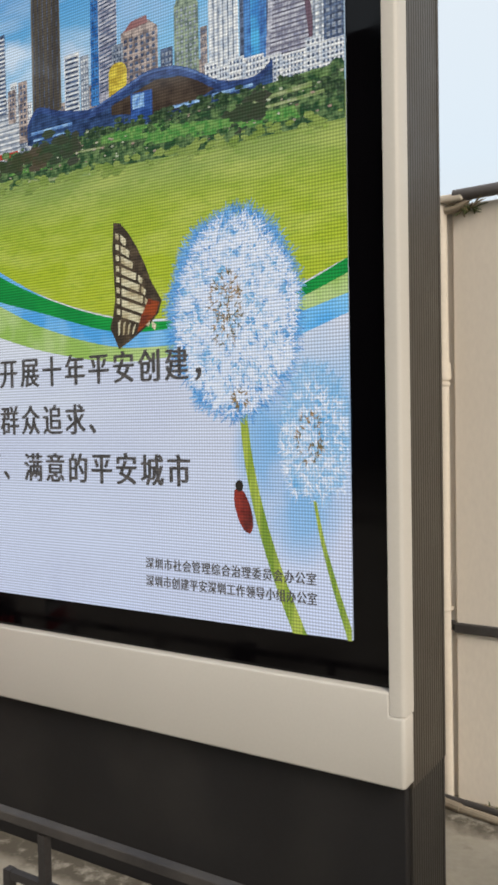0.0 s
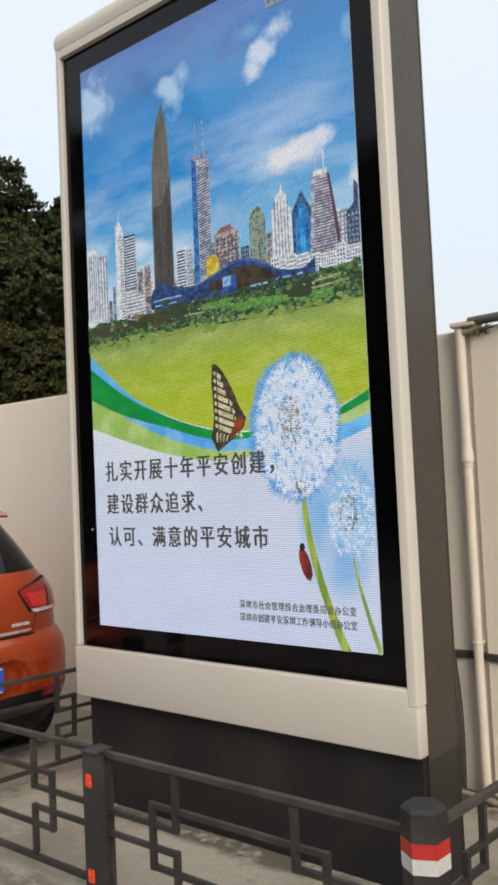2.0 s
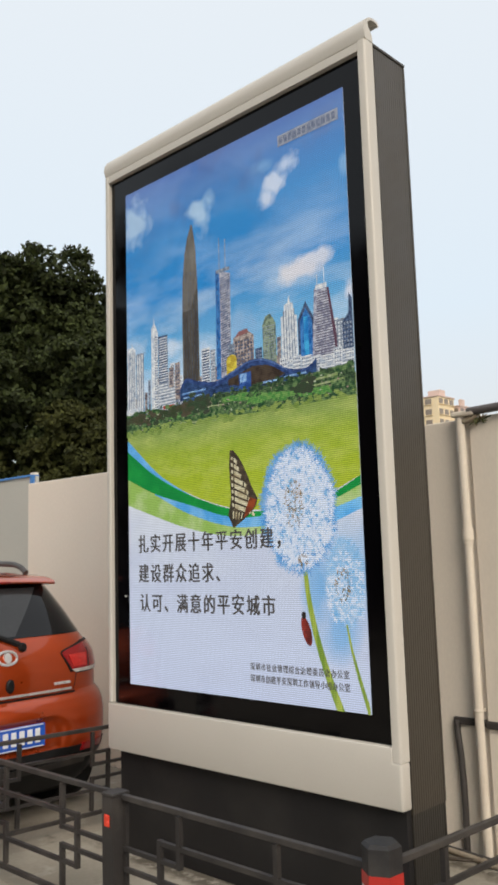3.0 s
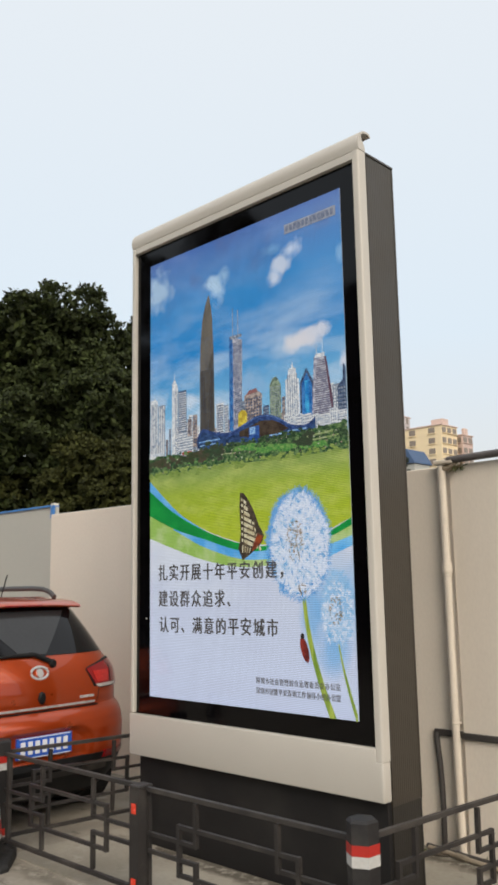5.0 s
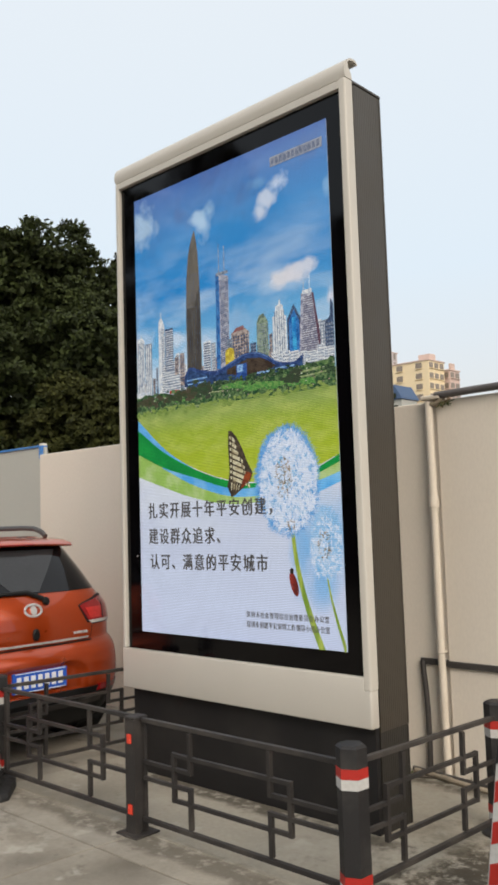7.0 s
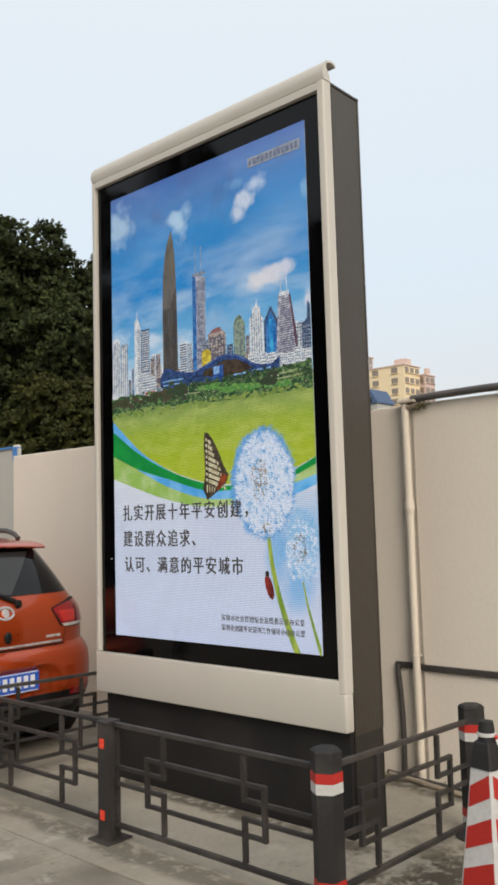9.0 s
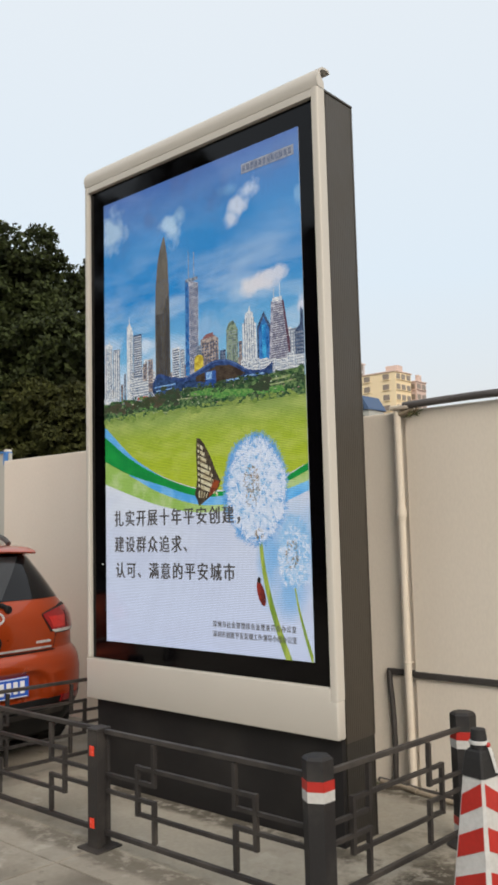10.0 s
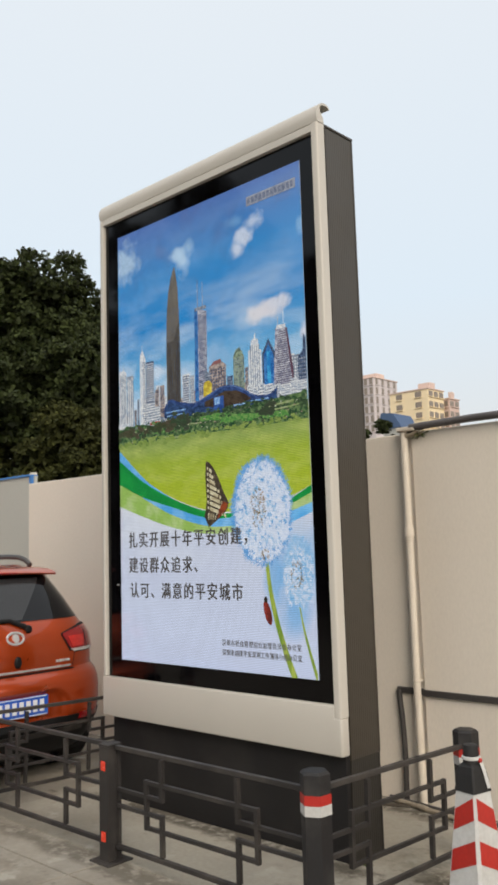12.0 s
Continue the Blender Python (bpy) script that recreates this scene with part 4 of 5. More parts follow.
def glyph(ch, sx, sz, bold):
    """One character of the built-in font as a flat mesh, struck three times to make its strokes bold."""
    key = (ch, sx)
    if key not in GLYPHS:
        cu = bpy.data.curves.new("type", "FONT")
        cu.body, cu.size = ch, 1.0
        tmp = new("type", cu)
        bpy.context.view_layer.update()
        flat = bpy.data.meshes.new_from_object(tmp.evaluated_get(bpy.context.evaluated_depsgraph_get()))
        bpy.data.objects.remove(tmp)
        me = bpy.data.meshes.new("character")
        vs, fs = [], []
        for k, (dx, dz) in enumerate(((0, 0), (bold, bold * 0.15), (bold * 0.5, -bold * 0.15))):
            fs += [[i + len(vs) for i in p.vertices] for p in flat.polygons]
            vs += [(q.co.x * sx + dx, -0.00003 * k, q.co.y * sz + dz) for q in flat.vertices]
        me.from_pydata(vs, [], fs)
        me.materials.append(INK)
        GLYPHS[key] = me
    return GLYPHS[key]


def writing(text, u, v, pitch, sx, sz, bold):
    """A line of characters on the screen, starting at (u, v)."""
    LAYER[0] += 1
    for i, ch in enumerate(text):
        ob = new("character", glyph(ch, sx, sz, bold))
        ob.parent, ob.location = screen, (SX0 + u + i * pitch, SY - 0.008 - STEP * LAYER[0], SZ0 + v)


writing("扎实开展十年平安创建，", 0.098, 0.782, 0.1115, 0.098, 0.116, 0.0074)
writing("建设群众追求、", 0.100, 0.609, 0.1105, 0.098, 0.114, 0.0074)
writing("认可、满意的平安城市", 0.108, 0.438, 0.1105, 0.098, 0.112, 0.0074)
writing("深圳市社会管理综合治理委员会办公室", 1.009, 0.1545, 0.0380, 0.0355, 0.0400, 0.0026)
writing("深圳市创建平安深圳工作领导小组办公室", 1.009, 0.0955, 0.0359, 0.0345, 0.0400, 0.0026)


# ---- fence ----
def bar(bm, a, b):
    """A square bar from a to b along one axis in the panel plane (x along, z up); uprights are a touch stouter."""
    w = 0.0112 if a[0] == b[0] else 0.0100
    if a[0] == b[0]:
        add_box(bm, a[0] - w, a[0] + w, -w, w, min(a[1], b[1]) - w, max(a[1], b[1]) + w)
    else:
        add_box(bm, min(a[0], b[0]), max(a[0], b[0]), -w, w, a[1] - w, a[1] + w)


def fence_panel(length, k0, k1):
    """One lattice panel of square bars with two mirrored key patterns; runs along +x from the post."""
    ob = thing("lattice_fence", "dark grey metal lattice fence panel with square key pattern", "fence", "yard fence")
    L, (z1, z2, z3, z4), zt, zb = length, (0.466, 0.393, 0.306, 0.234), 0.614, 0.090
    e0, e1 = 0.045, L - 0.045
    part("top_rail", box(e0, e1, -0.014, 0.014, zt - 0.012, zt + 0.012, 0.003), FENCE, ob)
    part("bottom_rail", box(e0, e1, -0.013, 0.013, zb - 0.012, zb + 0.012, 0.003), FENCE, ob)
    for o, i, end in ((k0, k0 + 0.125, e0), (L - k1, L - k1 - 0.125, e1)):
        bm = bmesh.new()
        for a, b in (((i, zt - 0.03), (i, z2)), ((o, z1), (o, z4)), ((i, z3), (i, zb + 0.03)), ((i, z2), (o, z2)), ((i, z3), (o, z3))):
            bar(bm, a, b)
        part("key", bm, FENCE, ob)
        for z in (z2, z3):
            part("short_rail", box(min(o, end) + 0.0105, max(o, end) - 0.0105, -0.0095, 0.0095, z - 0.0095, z + 0.0095), FENCE, ob)
    for z in (z1, z4):
        part("middle_rail", box(k0 + 0.0105, L - k1 - 0.0105, -0.0098, 0.0098, z - 0.0098, z + 0.0098), FENCE, ob)
    return ob


def bollard():
    """A six-sided steel post with two red and white bands on a round foot."""
    ob = thing("bollard", "dark grey six-sided steel bollard with red and white bands", "bollard", "yard bollards")
    R = 0.070
    shaft = [(R, 0.02), (R, 0.686), (R - 0.012, 0.698)]
    part("shaft", lathe(shaft, 6, turn=0.44), BOLLARD, ob)
    part("foot", lathe([(0.115, 0.0), (0.115, 0.018), (0.098, 0.04), (0.079, 0.058)], 20), FENCE, ob, smooth=True)
    for z in (0.514, 0.068):
        part("red_band", lathe([(R + 0.002, z + 0.045), (R + 0.002, z + 0.088)], 6, turn=0.44), RED, ob, "red reflective band")
        part("white_band", lathe([(R + 0.002, z), (R + 0.002, z + 0.0445)], 6, turn=0.44), WHITE, ob, "white reflective band")
    return ob


def fence_post():
    ob = thing("fence_post", "dark grey square fence post with orange-red reflectors on a base plate", "post", "yard fence")
    prof = [(-0.039, -0.048), (0.039, -0.048), (0.039, -0.002), (0.026, 0.004), (0.026, 0.020), (0.039, 0.026), (0.039, 0.044), (-0.039, 0.044), (-0.039, 0.026), (-0.026, 0.020), (-0.026, 0.004), (-0.039, -0.002)]
    part("shaft", loft([[(x, y, z) for x, y in prof] for z in (0.012, 0.612)]), FENCE, ob, "grooved steel shaft")
    part("post_cap", box(-0.043, 0.043, -0.052, 0.048, 0.6125, 0.628, 0.005), FENCE, ob)
    part("base_plate", box(-0.086, 0.086, -0.086, 0.086, 0.0, 0.0115, 0.003), FENCE, ob)
    for z in (0.137, 0.510):
        part("reflector", box(-0.020, 0.018, -0.0535, -0.0485, z - 0.026, z + 0.026, 0.003), REFLECTOR, ob, "orange-red reflector")
    return ob


BOL_A, BOL_B, BOL_C, BOL_D = (-0.335, 1.62), (-0.305, 2.90), (-3.265, 1.62), (-3.25, 2.90)
POST_X = -1.80
b0 = bollard()
b0.matrix_basis = pose(*BOL_A, ground_z(BOL_A[1]))
for x, y in (BOL_B, BOL_C, BOL_D):
    copy_thing(b0, pose(x, y, ground_z(y)))
p0 = fence_post()
p0.matrix_basis = pose(POST_X, 1.612, ground_z(1.61))


def run(a, b, k0, k1):
    """A panel from a to b, following the fall of the yard by its posts' feet."""
    d = Vector((b[0] - a[0], b[1] - a[1], ground_z(b[1]) - ground_z(a[1])))
    ob = fence_panel(d.length, k0, k1)
    ob.matrix_basis = pose(a[0], a[1], ground_z(a[1]), 0, -math.degrees(math.asin(d.z / d.length)), 0) if abs(d.y) < 0.01 else Matrix.Translation((a[0], a[1], ground_z(a[1]))) @ Matrix.Rotation(math.atan2(d.y, d.x), 4, "Z") @ Matrix.Rotation(-math.asin(d.z / d.length), 4, "Y")
    return ob


run((POST_X, 1.62), BOL_A, 0.30, 0.36).location.z -= 0.005
left_run = run(BOL_C, (POST_X, 1.62), 0.375, 0.315)
part("end_upright", box(0.095, 0.130, -0.0125, 0.0125, 0.103, 0.601, 0.002), FENCE, left_run)
run(BOL_A, BOL_B, 0.235, 0.26)
run(BOL_C, BOL_D, 0.235, 0.26)


# ---- traffic cones ----
def cone():
    """A square-sided traffic cone with red and white bands, a black collar and a rubber foot."""
    ob = thing("traffic_cone", "square-sided red and white traffic cone on a black rubber base", "cone", "traffic cones")

    def half(z):
        return 0.115 - 0.095 * z

    def ring(z, extra=0.0):
        h = half(z) + extra
        c = h * 0.86
        return [(h, c, z), (c, h, z), (-c, h, z), (-h, c, z), (-h, -c, z), (-c, -h, z), (c, -h, z), (h, -c, z)]

    part("base", loft([[(s * 0.185 * u, s * 0.185 * v, z) for u, v in ((1, .8), (.8, 1), (-.8, 1), (-1, .8), (-1, -.8), (-.8, -1), (.8, -1), (1, -.8))] for s, z in ((1, 0), (1, 0.02), (0.94, 0.042), (0.78, 0.05))]), RUBBER, ob, "black rubber base")
    part("body", loft([ring(0.05), ring(0.645)]), WHITE, ob, "white reflective cone body")
    for za, zb in ((0.514, 0.600), (0.348, 0.436), (0.184, 0.270)):
        for k in range(4):
            rise = 0.030 if k % 2 else -0.030
            rows = []
            for z in (za, zb):
                hp, hm = half(z + rise), half(z - rise)
                rows.append([(hm + 0.0015, -0.82 * hm, z - rise), (hp + 0.0015, 0.82 * hp, z + rise), (hp - 0.004, 0.82 * hp, z + rise), (hm - 0.004, -0.82 * hm, z - rise)])
            part("red_patch", loft(rows), RED, ob, "slanted red reflective patch").matrix_basis = pose(0, 0, 0, 0, 0, 90 * k)
    part("lower_collar", loft([ring(0.0505, 0.012), ring(0.075, 0.006), ring(0.135, 0.003), ring(0.138, 0.0005)]), RUBBER, ob, "black rubber collar")
    part("top_collar", loft([ring(0.6455, 0.004), ring(0.665, 0.003), ring(0.715, 0.001), ring(0.745, -0.003), ring(0.757, -0.014)]), RUBBER, ob, "black rubber collar")
    part("neck", lathe([(0.0, 0.757), (0.036, 0.757), (0.034, 0.80), (0.030, 0.832), (0.0, 0.836)], 16), RUBBER, ob, smooth=True)
    part("tape_loop", lathe([(0.0355, 0.771), (0.040, 0.773), (0.041, 0.779), (0.039, 0.786), (0.0350, 0.787)], 16), WHITE, ob, "white barrier tape tied round the top", smooth=True)
    part("tape_knot", lathe([(0.0, -0.010), (0.008, -0.008), (0.011, 0), (0.008, 0.008), (0.0, 0.010)], 10), RED, ob, "red tape knot", smooth=True).matrix_basis = Matrix.Translation((0.040, 0.010, 0.772))
    tail = [(0.041, 0.012, 0.770), (0.051, 0.018, 0.735), (0.058, 0.026, 0.69), (0.062, 0.032, 0.66)]
    part("tape_tail", loft([[(x, y - 0.010, z), (x + 0.002, y - 0.003, z), (x, y + 0.010, z), (x - 0.0015, y + 0.010, z), (x - 0.0015, y - 0.010, z)] for x, y, z in tail]), WHITE, ob, "loose end of white barrier tape")
    return ob


CONE_R, CONE_L = (0.252, 1.96), (-3.085, 1.405)
c0 = cone()
c0.matrix_basis = pose(*CONE_R, ground_z(CONE_R[1]), 0, 0, -12)
copy_thing(c0, pose(*CONE_L, ground_z(CONE_L[1]), 0, 0, 50))

# ---- drainpipe, conduit and hose on the wall ----
pipe = thing("drainpipe", "cream plastic drainpipe with a coupling on the wall", "pipe")
part("upper_length", tube([(-1.078, 3.652, 1.70), (-1.082, 3.652, 2.412)], 0.027, 14), PVC, pipe, smooth=True)
part("lower_length", tube([(-1.074, 3.652, -0.10), (-1.080, 3.652, 0.8), (-1.078, 3.652, 1.70)], 0.026, 14), PVC, pipe, smooth=True)
part("coupling", tube([(-1.078, 3.652, 1.68), (-1.078, 3.652, 1.70), (-1.078, 3.652, 1.75)], [0.034, 0.036, 0.032], 14), PVC, pipe, smooth=True)
part("coupling", tube([(-1.078, 3.652, 1.655), (-1.078, 3.652, 1.66), (-1.078, 3.652, 1.672)], [0.029, 0.031, 0.029], 14), PVC, pipe, smooth=True)
part("clip", tube([(-1.080, 3.652, 0.700), (-1.080, 3.652, 0.706), (-1.080, 3.652, 0.718)], [0.027, 0.030, 0.028], 14), PVC, pipe, smooth=True)
part("clip", box(-1.106, -1.054, 3.672, 3.699, 0.700, 0.715, 0.002), PVC, pipe)
part("head", box(-1.125, -0.975, 3.615, 3.72, 2.413, 2.445, 0.010), PVC, pipe, "cream pipe head")
part("elbow", tube([(-1.06, 3.645, 2.385), (-1.01, 3.645, 2.392), (-0.965, 3.648, 2.412)], 0.016, 12), DIRTY_PVC, pipe, smooth=True)

cable = thing("conduit", "dark corrugated conduit along the top of the wall", "conduit")
pts = [(-1.02 + 0.25 * i, 3.64 + 0.004 * math.sin(i * 1.3), 2.438 + 0.007 * math.sin(i * 0.9) + 0.001 * i) for i in range(41)]
part("conduit_run", tube(pts, 0.026, 12), CONDUIT_GREY, cable, smooth=True)
for x in (-0.25, 1.2, 2.7):
    part("saddle", box(x - 0.03, x + 0.03, 3.625, 3.67, 2.411, 2.47, 0.006), CONDUIT, cable)

def weeds(label, count, seed, at, reach, down=0.0):
    """A small tuft of thin curved blades, dry or green."""
    r = random.Random(seed)
    ob = thing("weed_tuft", label, "weed", "weeds", at=at)
    for _ in range(count):
        a, ln = r.uniform(0, 6.283), reach * r.uniform(0.5, 1.1)
        x0, y0 = r.uniform(-0.3, 0.3) * reach, r.uniform(-0.2, 0.2) * reach
        up = r.uniform(0.3, 0.9) * (-1 if r.random() < down else 1)
        spine = [(x0 + ln * k * math.cos(a) * 0.7, y0 + ln * k * math.sin(a) * 0.4, ln * up * (k - 0.45 * k * k)) for k in (0, 0.33, 0.66, 1)]
        part("blade", tube(spine, [0.0035, 0.0045, 0.0035, 0.0008], 5), WEED if r.random() < 0.6 else WEED_DRY, ob)
    return ob


weeds("green and dry weeds caught behind the pipe head", 26, 4, (-0.965, 3.655, 2.385), 0.09, 0.5)
weeds("dry weeds and litter at the wall foot", 22, 5, (-1.33, 3.50, ground_z(3.50)), 0.10)
weeds("short weeds along the foot of the plinth", 16, 6, (-0.70, 2.47, ground_z(2.47)), 0.06)
weeds("dry weeds at the wall foot beside the drainpipe", 14, 7, (-0.86, 3.60, ground_z(3.60)), 0.08)

hose = thing("cable_duct", "black cable duct along the lower wall down to the ground", "duct")
part("duct_run", box(-1.0395, 6.0, 3.652, 3.674, 0.610, 0.652, 0.006), CONDUIT, hose)
part("duct_elbow", box(-1.262, -1.04, 3.677, 3.699, 0.612, 0.654, 0.006), CONDUIT, hose)
part("duct_drop", tube([(-1.244, 3.681, 0.635), (-1.240, 3.680, 0.56), (-1.226, 3.677, 0.44), (-1.219, 3.677, 0.30), (-1.217, 3.677, 0.12), (-1.222, 3.676, -0.10)], 0.019, 10), CONDUIT, hose, smooth=True)

gp = thing("ground_pipe", "dirty cream pipe lying loose at the foot of the wall", "pipe")
part("pipe_length", tube([(-1.30, 3.61, ground_z(3.61) + 0.020), (-1.12, 3.575, ground_z(3.575) + 0.021), (-0.98, 3.535, ground_z(3.535) + 0.020), (-0.75, 3.49, ground_z(3.49) + 0.019), (-0.2, 3.40, ground_z(3.40) + 0.019), (1.4, 3.36, ground_z(3.36) + 0.019)], 0.016, 10), DIRTY_PVC, gp, smooth=True)
part("pipe_socket", tube([(-1.06, 3.558, ground_z(3.558) + 0.022), (-0.98, 3.535, ground_z(3.535) + 0.021)], 0.0195, 10), DIRTY_PVC, gp, "grimy pipe socket", smooth=True)
# dark tube standing in for the dark gap line at the wall base
gp2 = thing("wall_foot_line", "dark tube laid for the dark gap line at the wall foot", "conduit")
part("gap_line", tube([(-1.34, 3.655, ground_z(3.655) + 0.018), (-1.0, 3.60, ground_z(3.6) + 0.018), (-0.5, 3.53, ground_z(3.53) + 0.018), (0.2, 3.50, ground_z(3.5) + 0.018), (2.0, 3.50, ground_z(3.5) + 0.018)], 0.015, 10), CONDUIT, gp2, smooth=True)
gp3 = thing("loose_stick", "thin dirty wooden stick lying at the wall foot", "stick")
part("stick", tube([(-1.40, 3.44, ground_z(3.44) + 0.011), (-1.24, 3.50, ground_z(3.50) + 0.012), (-1.08, 3.585, ground_z(3.585) + 0.010)], [0.008, 0.010, 0.007], 7), BARK, gp3, smooth=True)


def crumbs(count, seed, x0, x1, y0, y1):
    """Mortar crumbs and grit strewn over the concrete: angular bits, too many to count."""
    r = random.Random(seed)
    bm = bmesh.new()
    for _ in range(count):
        x, y, h = r.uniform(x0, x1), r.uniform(y0, y1), 0.004 + 0.012 * r.random() ** 3
        pts = [(x + h * r.uniform(0.6, 1.5) * math.cos(a), y + h * r.uniform(0.6, 1.5) * math.sin(a)) for a in (0.3, 1.8, 3.2, 4.7)]
        z = ground_z(y) - 0.002
        low = [bm.verts.new((px, py, z)) for px, py in pts]
        top = bm.verts.new((x + r.uniform(-0.3, 0.3) * h, y, z + h * r.uniform(0.6, 1.1)))
        for i in range(4):
            bm.faces.new((low[i], low[(i + 1) % 4], top))
    return bm


GRIT = mat("mortar_grit", (0.27, 0.245, 0.20), 0.9, vary=0.25, scale=30, bump=0.1, island=0.5)
tagged(part("grit", crumbs(420, 12, -0.25, 1.2, 1.75, 3.4), GRIT), "pale mortar crumbs strewn over damp soil", "grit", kind="stuff")
tagged(part("grit", crumbs(150, 14, -1.6, 0.4, 3.3, 3.62), GRIT), "grit and litter along the foot of the wall", "grit", kind="stuff")


# ---- parked car ----
LENS = mat("clear_lens", (0.55, 0.52, 0.50), 0.2, vary=0.25, scale=60, bump=0.0, coat=1.0)
CAR_X, CAR_Y = -3.47, 2.085
car = thing("car", "orange compact hatchback parked along the wall, rear towards the sign", "car", at=(CAR_X, CAR_Y, ground_z(2.0)))
car.scale = (1, 1, 1.035)
WIDTH = [(0.20, 0.70), (0.28, 0.79), (0.40, 0.835), (0.50, 0.856), (0.64, 0.858), (0.76, 0.850), (0.90, 0.838), (1.02, 0.828), (1.08, 0.800), (1.14, 0.762), (1.30, 0.700), (1.47, 0.618), (1.53, 0.565), (1.565, 0.46)]
REAR = [(0.20, -0.10), (0.28, -0.05), (0.40, 0.0), (0.48, 0.018), (0.62, 0.020), (0.70, 0.006), (0.745, -0.022), (0.772, -0.058), (0.79, -0.082), (0.84, -0.072), (0.92, -0.072), (1.0, -0.088), (1.06, -0.112), (1.13, -0.15), (1.30, -0.27), (1.47, -0.40), (1.53, -0.46), (1.565, -0.60)]
FRONT = [(0.20, -3.72), (0.28, -3.8), (0.62, -3.85), (0.80, -3.80), (0.92, -3.70), (0.99, -2.85), (1.06, -2.75), (1.30, -2.35), (1.47, -2.05), (1.53, -1.92), (1.565, -1.7)]


def table(rows, z):
    for (a, va), (b, vb) in zip(rows, rows[1:]):
        if z <= b:
            return va + (vb - va) * (max(z, a) - a) / (b - a)
    return rows[-1][1]


def ease(v):
    v = min(max(v, 0.0), 1.0)
    return v * v * (3 - 2 * v)


def rear_x(y, z):
    """The rear skin: how far out it stands at a height and a distance from the middle, with the sunken plate bay."""
    k = min(abs(y) / table(WIDTH, z), 1.0)
    across, up = max(abs(y) - 0.24, 0.0) / 0.18, max(z - 0.56, 0.0) / 0.11
    bay = ease((1.0 - math.hypot(across, up)) / 0.40) * ease((z - 0.42) / 0.05)
    return table(REAR, z) - 0.05 * k**2 - 0.20 * k**7 - 0.035 * bay


def shell():
    rings = []
    for z in [0.20 + 0.01365 * i for i in range(101)]:
        w = table(WIDTH, z)
        side = [1, 0.993, 0.985, 0.972, 0.96, 0.94, 0.92, 0.89, 0.86, 0.82, 0.78, 0.73] + [0.68 - 0.04 * i for i in range(17)]
        ys = [-w * q for q in side] + [0.0] + [w * q for q in reversed(side)]
        ring = [(rear_x(y, z), y, z) for y in ys]
        fx = table(FRONT, z)
        ring += [(x, w * b, z) for x, b in ((-0.9, 1.0), (-1.8, 1.0), (fx + 0.5, 1.0), (fx + 0.12, 0.9), (fx, 0.5), (fx, -0.5), (fx + 0.12, -0.9), (fx + 0.5, -1.0), (-1.8, -1.0), (-0.9, -1.0))]
        rings.append(ring)
    return loft(rings)


part("body", shell(), PAINT, car, "glossy orange painted body", smooth=True)


def on_rear(y0, y1, z0, z1, out, ny=14, nz=8, shape=None):
    """A panel that follows the rear skin, standing out by a little, with its own thickness."""
    def at(i, j, o):
        a, b = i / ny, j / nz
        lo, hi = shape(b) if shape else (y0, y1)
        y, z = lo + (hi - lo) * a, z0 + (z1 - z0) * b
        return (rear_x(y, z) + o, y, z)
    bm = bmesh.new()
    front = [[bm.verts.new(at(i, j, out)) for i in range(ny + 1)] for j in range(nz + 1)]
    back = [[bm.verts.new(at(i, j, -0.01)) for i in range(ny + 1)] for j in range(nz + 1)]
    for j in range(nz):
        for i in range(ny):
            bm.faces.new((front[j][i], front[j][i + 1], front[j + 1][i + 1], front[j + 1][i]))
    edge = [(0, i) for i in range(ny + 1)] + [(j, ny) for j in range(1, nz + 1)] + [(nz, i) for i in range(ny - 1, -1, -1)] + [(j, 0) for j in range(nz - 1, 0, -1)]
    for k in range(len(edge)):
        (j0, i0), (j1, i1) = edge[k], edge[(k + 1) % len(edge)]
        bm.faces.new((front[j0][i0], back[j0][i0], back[j1][i1], front[j1][i1]))
    bmesh.ops.recalc_face_normals(bm, faces=bm.faces)
    return bm


glass = part("rear_window", on_rear(0, 0, 1.150, 1.490, 0.005, ny=48, shape=lambda b: (-0.997 * table(WIDTH, 1.15 + 0.34 * b), 0.997 * table(WIDTH, 1.15 + 0.34 * b))), CARGLASS, car, "dark tinted rear window", smooth=True)
# trapezoid of light on the rear glass, painted as a paler panel
part("bright_patch", on_rear(0, 0, 1.162, 1.462, 0.008, ny=20, shape=lambda b: (-0.12 - 0.29 * b, 0.10 + 0.30 * b)), CARGLASS_BRIGHT, glass, "paler middle of the rear window, brightness put into its colour", smooth=True)
gate = part("tailgate", on_rear(0, 0, 0.792, 1.140, 0.012, ny=28, nz=14, shape=lambda b: (-0.505 - 0.06 * b - 0.10 * max(0, b - 0.75) / 0.25, 0.505 + 0.06 * b + 0.10 * max(0, b - 0.75) / 0.25)), PAINT, car, "orange tailgate", smooth=True)
for s in (-1, 1):
    part("panel_gap", on_rear(0, 0, 0.79, 0.93, 0.004, ny=2, nz=8, shape=lambda b, s=s: (0.509 + 0.028 * b, 0.517 + 0.028 * b) if s > 0 else (-0.517 - 0.028 * b, -0.509 - 0.028 * b)), TRIM, car, "dark shut line")
part("panel_gap", on_rear(-0.52, 0.52, 0.776, 0.784, 0.004, ny=24, nz=1), TRIM, car, "dark shut line")
part("chrome_strip", on_rear(-0.485, 0.485, 0.797, 0.812, 0.020, ny=24, nz=1), SILVER, gate, "thin chrome strip")
EX, EZ = rear_x(0, 1.04) + 0.014, 1.04
